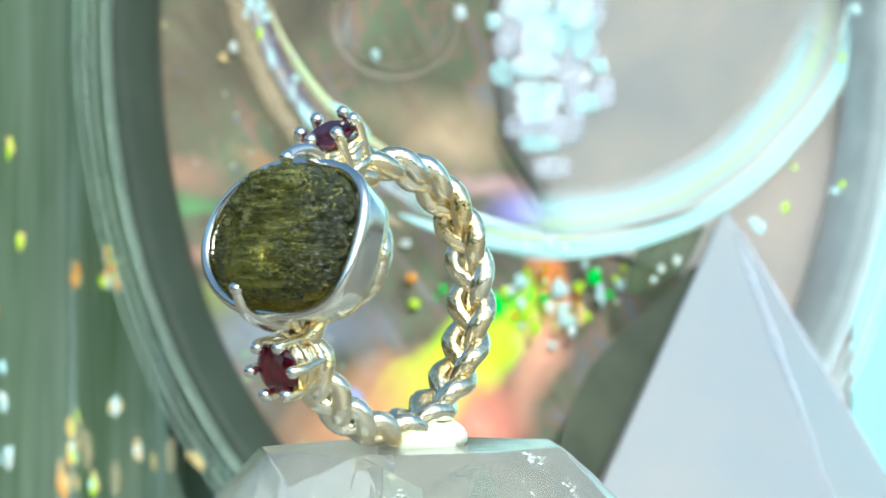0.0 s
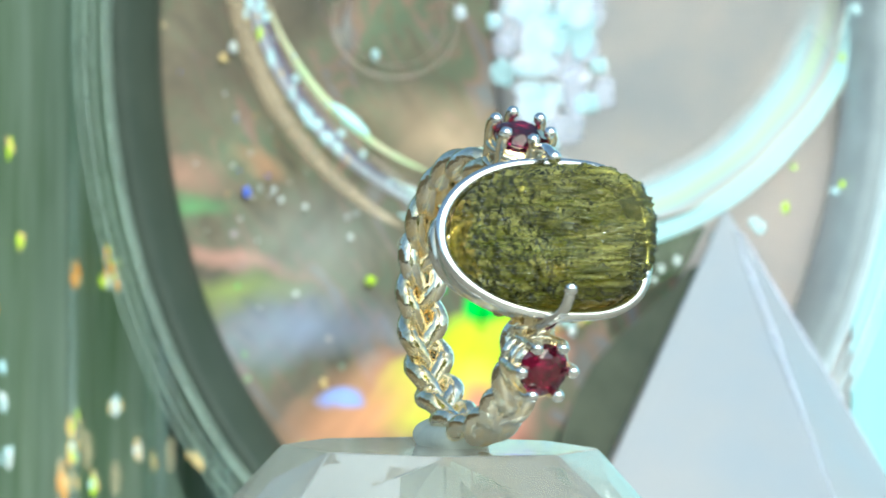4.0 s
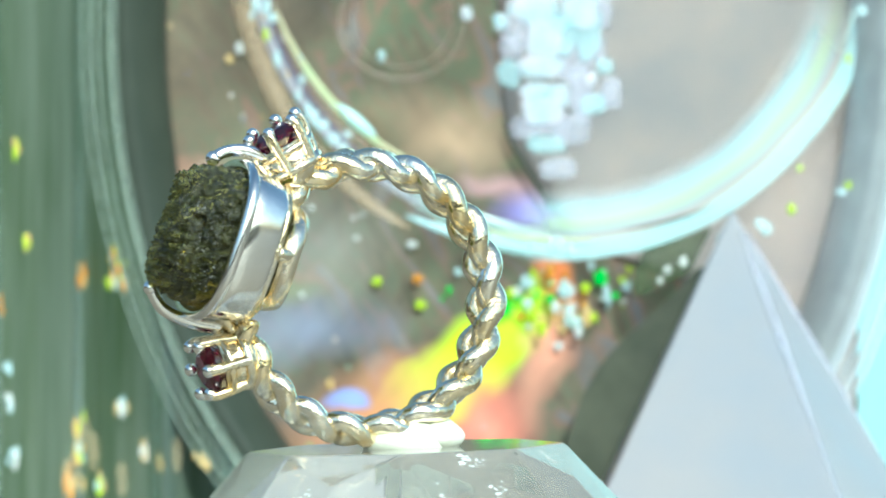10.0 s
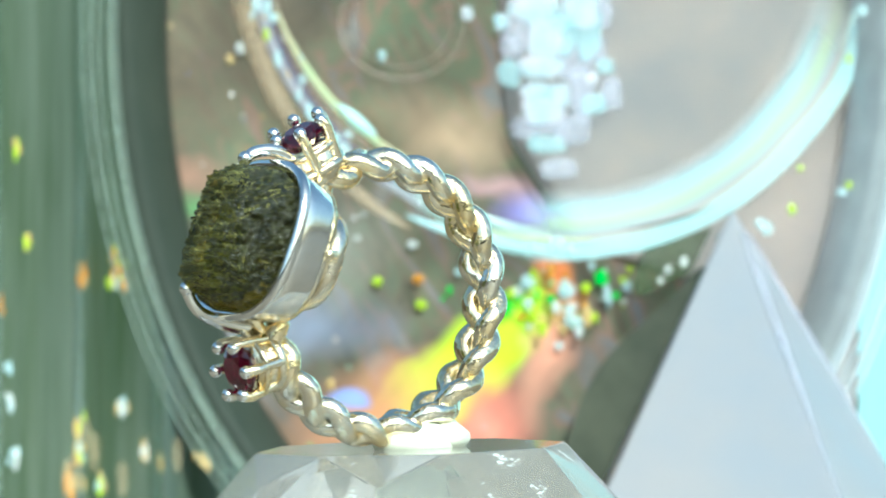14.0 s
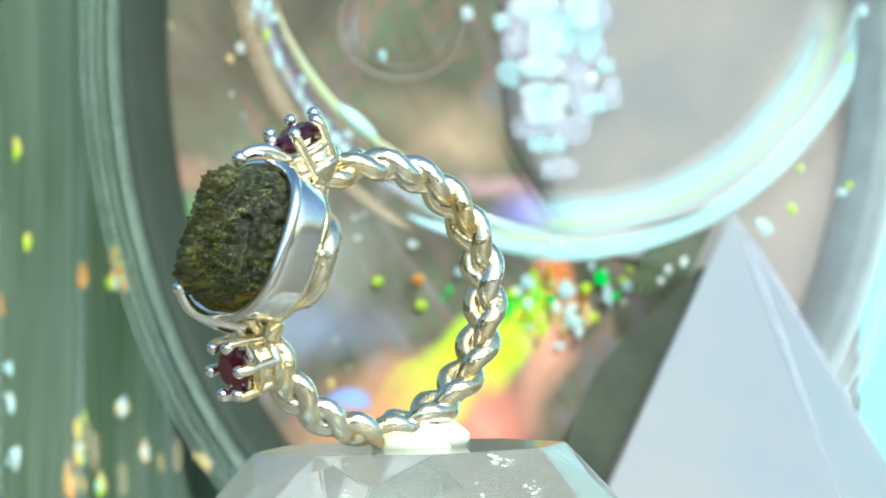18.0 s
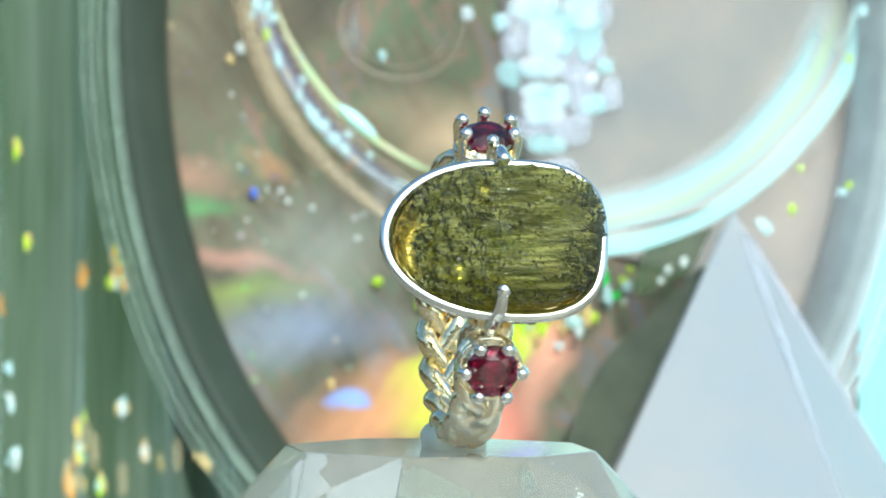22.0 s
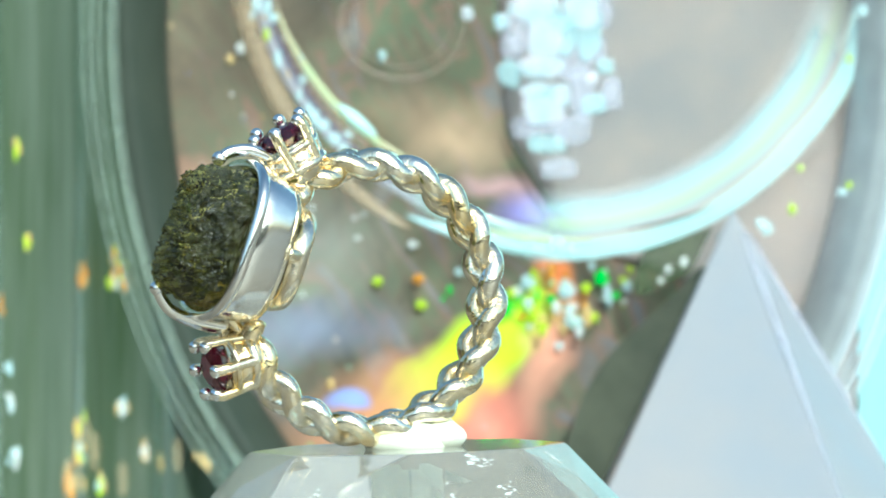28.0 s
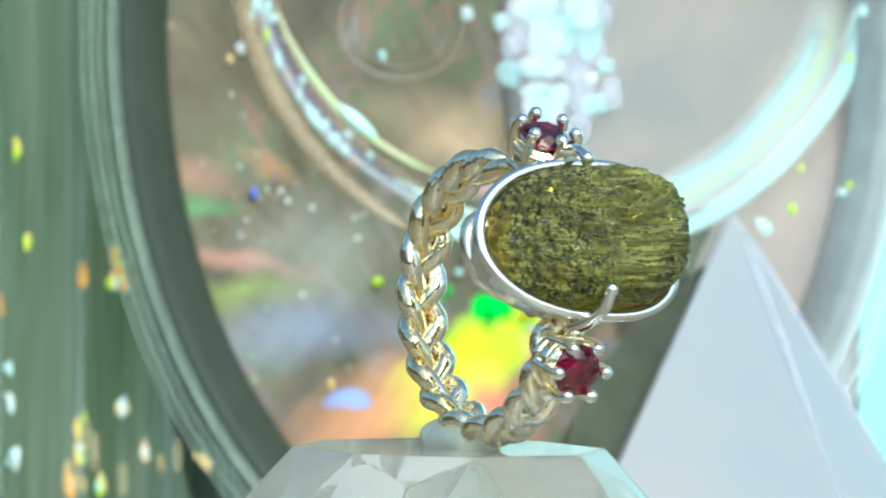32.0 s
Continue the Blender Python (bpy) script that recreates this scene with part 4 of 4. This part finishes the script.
COLOURS = {"clear": BEAD_WHITE, "icy": BEAD_ICE, "green": BEAD_GREEN, "lime": BEAD_LIME, "orange": BEAD_ORANGE, "blue": BEAD_BLUE, "amber": BEAD_AMBER, "haze": BEAD_HAZE}


# beads stand in for glints and soft patches of light
def bead(x, y, z, r, word, tall=1.0, where="rainbow film"):
    ob = tagged(part("glint_bead", faceted((x, y, z), r, tall), COLOURS[word], smooth=False), {"haze": "dim amber"}.get(word, word) + " glint built as a faceted bead on the " + where, "bead", "beads on the " + where)
    ob.visible_shadow = where == "rainbow film"


def scatter(n, at, spread, y, sizes, words, where="rainbow film"):
    """n beads strewn about a place on an upright sheet."""
    for k in range(n):
        bead(at[0] + random.gauss(0, spread[0]), y, at[1] + random.gauss(0, spread[1]), random.uniform(*sizes), random.choice(words), where=where)


VASE_R = 34.2


def vase_glint(x, z, r, word, vase_at, tall=1.8):
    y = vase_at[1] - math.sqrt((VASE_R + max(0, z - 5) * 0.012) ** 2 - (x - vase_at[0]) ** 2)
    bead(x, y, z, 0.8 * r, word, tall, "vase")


def build_beads(vase_at, bowl_at):
    random.seed(21)
    # the larger glints on the film
    for (x, z), r, word in (
            ((-5.00, 31.59), 0.55, "icy"), ((-18.35, 32.28), 0.6, "clear"), ((-19.31, 31.27), 0.5, "amber"), ((-11.60, 17.27), 0.3, "clear"),
            ((-7.61, 16.31), 0.26, "clear"), ((-6.75, 16.63), 0.26, "clear"), ((-7.34, 14.40), 0.3, "clear"), ((-17.08, 18.65), 0.5, "blue"),
            ((-14.53, 18.87), 0.3, "clear"), ((-13.89, 17.91), 0.3, "clear"), ((-5.42, 10.30), 0.55, "lime"), ((-1.32, 8.11), 0.6, "lime"),
            ((1.34, 9.50), 0.4, "green"), ((-2.12, 13.81), 0.5, "clear"), ((-12.50, 9.02), 0.3, "clear"), ((-9.84, 0.61), 0.5, "amber"),
            ((21.11, 10.47), 0.35, "clear"), ((21.80, 11.48), 0.42, "clear"), ((23.29, 12.23), 0.5, "clear")):
        bead(x, 159.3 if x < 15 else 153.2, z, r, word)
    # the bright heap below the bowl
    for (x, z), r, word in (
            ((15.65, 10.67), 0.85, "green"), ((16.40, 8.54), 0.5, "icy"), ((17.04, 8.97), 0.45, "green"), ((18.10, 9.82), 0.6, "icy"),
            ((12.35, 9.39), 0.95, "icy"), ((8.74, 10.14), 0.75, "icy"), ((7.56, 9.34), 0.6, "clear"), ((8.84, 8.12), 0.6, "icy"),
            ((9.16, 7.16), 0.75, "lime"), ((10.86, 8.65), 0.5, "green"), ((14.22, 9.71), 0.6, "lime"), ((13.42, 6.41), 0.9, "icy"),
            ((12.09, 5.77), 0.6, "amber"), ((14.91, 6.94), 0.6, "lime"), ((-1.59, 10.56), 0.6, "orange"), ((2.24, 11.20), 0.45, "icy")):
        bead(x, 159.2, z, r, word)
    for (x, z), r, word in (((8.59, 10.27), 0.95, "icy"), ((12.20, 9.63), 1.0, "icy"), ((12.63, 7.19), 0.95, "icy"), ((11.41, 7.88), 0.7, "clear"), ((16.18, 9.20), 0.7, "icy"), ((14.33, 7.08), 0.8, "amber"),
                            ((7.16, 9.20), 0.7, "lime"), ((13.53, 5.49), 0.7, "clear"), ((10.08, 5.75), 0.7, "lime"), ((14.75, 11.86), 0.6, "icy"), ((5.57, 7.88), 1.1, "green"), ((10.88, 11.33), 0.8, "orange")):
        bead(x, 158.6, z, r, word, random.uniform(0.8, 1.4))
    scatter(44, (12.09, 9.07), (3.4, 1.7), 159.4, (0.14, 0.5), ("clear", "icy", "lime", "lime", "amber", "green", "orange"))
    scatter(26, (-16.92, 21.32), (3.2, 4.6), 159.5, (0.08, 0.2), ("clear", "clear", "amber", "blue"))
    scatter(8, (-16.59, -3.95), (0.9, 1.0), 158.4, (0.2, 0.42), ("blue", "blue", "orange", "clear"))
    # drops of light along the bowl's ridge, built as beads
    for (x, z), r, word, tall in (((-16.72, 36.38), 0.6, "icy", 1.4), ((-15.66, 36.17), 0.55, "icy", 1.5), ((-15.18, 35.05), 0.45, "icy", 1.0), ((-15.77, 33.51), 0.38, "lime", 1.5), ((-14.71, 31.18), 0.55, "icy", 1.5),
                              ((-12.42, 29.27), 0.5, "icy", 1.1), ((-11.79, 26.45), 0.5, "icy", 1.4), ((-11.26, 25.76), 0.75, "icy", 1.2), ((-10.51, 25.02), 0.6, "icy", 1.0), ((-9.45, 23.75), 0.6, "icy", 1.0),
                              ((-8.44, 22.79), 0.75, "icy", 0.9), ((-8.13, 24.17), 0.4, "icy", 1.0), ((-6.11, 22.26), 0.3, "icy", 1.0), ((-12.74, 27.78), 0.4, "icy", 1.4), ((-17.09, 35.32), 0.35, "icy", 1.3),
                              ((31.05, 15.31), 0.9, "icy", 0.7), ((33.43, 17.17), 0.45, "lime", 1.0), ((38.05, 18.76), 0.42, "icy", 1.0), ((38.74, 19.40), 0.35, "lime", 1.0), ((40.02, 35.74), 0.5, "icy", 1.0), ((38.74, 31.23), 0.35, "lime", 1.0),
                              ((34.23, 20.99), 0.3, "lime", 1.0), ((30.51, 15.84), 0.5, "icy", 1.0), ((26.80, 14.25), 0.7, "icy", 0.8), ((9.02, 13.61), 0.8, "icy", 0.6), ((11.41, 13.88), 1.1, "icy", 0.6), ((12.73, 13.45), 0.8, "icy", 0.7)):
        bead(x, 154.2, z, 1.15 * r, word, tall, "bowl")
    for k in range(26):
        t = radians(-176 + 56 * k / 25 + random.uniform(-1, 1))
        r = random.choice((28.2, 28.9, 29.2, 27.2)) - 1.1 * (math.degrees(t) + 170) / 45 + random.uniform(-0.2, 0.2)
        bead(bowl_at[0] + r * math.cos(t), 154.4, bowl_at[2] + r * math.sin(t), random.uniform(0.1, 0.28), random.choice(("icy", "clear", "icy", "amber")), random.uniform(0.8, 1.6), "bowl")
    # warm glints on the vase, each built as a huddle of small beads
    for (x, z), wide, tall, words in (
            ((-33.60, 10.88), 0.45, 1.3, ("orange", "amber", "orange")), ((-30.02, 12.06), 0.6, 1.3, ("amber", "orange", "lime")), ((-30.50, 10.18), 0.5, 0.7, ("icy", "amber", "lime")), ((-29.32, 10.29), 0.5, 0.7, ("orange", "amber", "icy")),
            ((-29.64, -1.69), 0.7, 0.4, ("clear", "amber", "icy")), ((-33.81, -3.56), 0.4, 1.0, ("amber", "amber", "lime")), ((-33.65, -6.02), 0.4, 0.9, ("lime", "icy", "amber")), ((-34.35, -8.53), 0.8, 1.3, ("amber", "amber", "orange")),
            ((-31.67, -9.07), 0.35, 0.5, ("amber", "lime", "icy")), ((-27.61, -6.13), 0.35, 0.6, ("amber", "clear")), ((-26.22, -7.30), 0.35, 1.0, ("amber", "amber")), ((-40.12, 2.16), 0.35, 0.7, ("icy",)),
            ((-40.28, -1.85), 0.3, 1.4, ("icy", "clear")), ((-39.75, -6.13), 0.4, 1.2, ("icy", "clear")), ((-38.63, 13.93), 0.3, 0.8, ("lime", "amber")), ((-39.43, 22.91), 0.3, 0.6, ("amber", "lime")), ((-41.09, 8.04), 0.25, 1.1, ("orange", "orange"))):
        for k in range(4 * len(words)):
            vase_glint(x + random.gauss(0, 0.5 * wide), z + random.gauss(0, 0.5 * tall), random.uniform(0.3, 0.55), words[k % len(words)], vase_at, random.uniform(1.0, 2.4))
    # broad dim patches of amber light low on the vase, built as clear beads
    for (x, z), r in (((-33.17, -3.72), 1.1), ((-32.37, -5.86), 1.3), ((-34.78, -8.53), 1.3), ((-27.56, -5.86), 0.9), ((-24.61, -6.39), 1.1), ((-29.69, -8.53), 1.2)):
        vase_glint(x, z, r, "haze", vase_at, 2.2)
    # pale glints where the dish's lip comes low, built as beads
    for (x, z), r in (((-21.67, -6.21), 0.6), ((-21.14, -6.74), 0.45), ((-22.35, -5.84), 0.35)):
        bead(x, 150.4, z, r, "amber", 1.3, "dish lip")


def build_ice():
    """Soft icy glints, built as melted-looking glass lumps in a column down the sheet inside the bowl."""
    random.seed(5)
    for (x, z), w, h, clear in (
            ((10.19, 32.82), 30, 26, 0), ((9.92, 30.44), 36, 17, 0), ((7.00, 29.90), 19, 21, 1), ((9.39, 28.05), 24, 16, 0), ((11.67, 27.78), 18, 20, 0), ((10.19, 26.45), 33, 22, 0), ((10.45, 23.27), 31, 14, 1),
            ((14.70, 29.37), 11, 11, 0), ((14.96, 26.99), 18, 16, 1), ((14.43, 33.62), 20, 40, 1), ((13.64, 35.74), 30, 25, 0), ((9.12, 36.01), 40, 20, 0), ((10.72, 34.42), 36, 12, 0), ((16.56, 28.05), 17, 25, 2),
            ((6.21, 34.68), 12, 13, 0), ((3.02, 35.53), 10, 11, 0), ((16.02, 30.54), 14, 12, 1), ((7.96, 33.62), 26, 26, 2), ((12.84, 30.97), 24, 30, 2), ((12.73, 24.60), 34, 22, 2), ((8.49, 24.86), 24, 18, 2), ((13.80, 28.31), 20, 40, 2),
            ((7.16, 32.29), 18, 20, 2), ((12.20, 33.62), 18, 34, 1), ((15.39, 35.74), 22, 26, 2), ((10.08, 24.86), 40, 10, 2), ((11.67, 20.88), 30, 16, 2), ((15.12, 32.03), 16, 24, 2)):
        w, h = w * 0.057, h * 0.058
        bm = ball((0, 0, 0), 1.0, None, 18, 12, (1, 1, 1))
        for v in bm.verts:
            p = v.co.copy()
            boxy = (abs(p.x) ** 3.2 + abs(p.y) ** 3.2 + abs(p.z) ** 3.2) ** (-1 / 3.2)
            q = p * boxy * (1 + 0.3 * noise.noise(p * 1.4 + Vector((x, 0, z))))
            v.co = Vector((x + q.x * w, 157.4 + 0.35 * clear + q.y * 0.18, z + q.z * h))
        lump = tagged(part("glint_lump", bm, (ICE_BRIGHT, ICE_PATCH, ICE_VEIL)[clear]), "soft icy white glint built as a glass lump on the pale sheet", "glass lump", "icy lumps on the sheet")
        lump.visible_shadow = False


build_dish()
vase_at = build_vase()
bowl_at = build_bowl()
build_obelisk()
build_sheet()
build_sheet_shadow()
build_beads(vase_at, bowl_at)
build_ice()


def build_panel():
    bm = box((20, 300, -30), (260, 304, 200), bevel=1)
    tagged(part("backdrop", bm, SKY_PANEL), "plain pale blue board far behind the glass", "board", kind="structure")
    bm = box((-260, 330, -30), (20, 334, 200), bevel=1)
    tagged(part("backdrop", bm, GREEN_GLASS), "plain green board far behind the vase", "board", kind="structure")


build_panel()

# ---- turning: seconds and degrees by which the stone has turned from the camera ----
TURNS = "0.0:40.6 0.2:52.7 0.4:63.2 0.6:71.3 0.8:79.9 1.0:90.2 1.2:103.2 1.4:119.0 1.6:137.6 1.8:154.6 2.0:169.6 2.2:187.9 2.4:207.0 2.6:224.1 2.8:240.8 3.0:256.9 3.2:273.5 3.4:290.3 3.6:306.5 3.8:321.5 4.0:335.7 4.2:349.0 4.4:361.8 4.6:374.0 4.8:386.0 5.0:397.7 5.2:409.5 5.4:421.4 5.6:433.6 5.8:445.8 6.0:459.0 6.2:475.8 6.4:494.6 6.6:512.6 6.8:530.6 7.0:549.8 7.2:568.2 7.4:586.0 7.6:604.8 7.8:623.5 8.0:641.2 8.2:658.4 8.4:675.4 8.6:692.2 8.8:707.8 9.0:721.9 9.2:735.5 9.4:749.2 9.6:763.0 9.8:776.5 10.0:789.2 10.2:802.0 10.4:817.4 10.6:835.9 10.8:855.2 11.0:873.7 11.2:891.1 11.4:910.6 11.6:932.0 11.8:952.6 12.0:972.2 12.2:991.1 12.4:1009.5 12.6:1027.3 12.8:1044.1 13.0:1060.6 13.2:1076.9 13.4:1092.2 13.6:1107.0 13.8:1121.4 14.0:1135.7 14.2:1149.7 14.4:1164.2 14.6:1180.1 14.8:1197.1 15.0:1215.1 15.2:1233.9 15.4:1253.5 15.6:1273.8 15.8:1294.7 16.0:1316.2 16.2:1338.0 16.4:1360.2 16.6:1382.4 16.8:1402.1 17.0:1418.6 17.2:1434.7 17.4:1451.4 17.6:1468.5 17.8:1484.3 18.0:1497.9 18.2:1511.4 18.4:1526.9 18.6:1544.8 18.8:1563.4 19.0:1581.1 19.2:1600.4 19.4:1622.1 19.6:1643.4 19.8:1664.6 20.0:1684.2 20.2:1702.7 20.4:1722.3 20.6:1741.5 20.8:1758.5 21.0:1770.9 21.2:1780.6 21.4:1789.1 21.6:1793.1 21.8:1792.8 22.0:1790.2 22.2:1786.5 22.4:1782.0 22.6:1775.9 22.8:1768.8 23.0:1762.8 23.2:1756.5 23.4:1748.4 23.6:1738.6 23.8:1728.4 24.0:1717.8 24.2:1706.8 24.4:1695.6 24.6:1684.7 24.8:1673.8 25.0:1661.2 25.2:1647.6 25.4:1633.7 25.6:1619.8 25.8:1606.8 26.0:1594.6 26.2:1583.1 26.4:1572.3 26.6:1562.0 26.8:1552.4 27.0:1543.1 27.2:1534.3 27.4:1525.8 27.6:1517.6 27.8:1510.8 28.0:1506.5 28.2:1503.6 28.4:1500.8 28.6:1496.7 28.8:1493.9 29.0:1496.0 29.2:1507.1 29.4:1521.4 29.6:1539.3 29.8:1559.2 30.0:1578.9 30.2:1598.3 30.4:1616.6 30.6:1636.7 30.8:1657.5 31.0:1679.5 31.2:1700.8 31.4:1720.5 31.6:1738.2 31.8:1753.8 32.0:1768.3"


def motions():
    rows = []
    for item in TURNS.split():
        t, a = (float(b) for b in item.split(":"))
        rows.append((t, pose(0, 0, 0, 0, 0, -a)))
    for thing in (ring, putty, stand):
        walk(thing, rows)


motions()
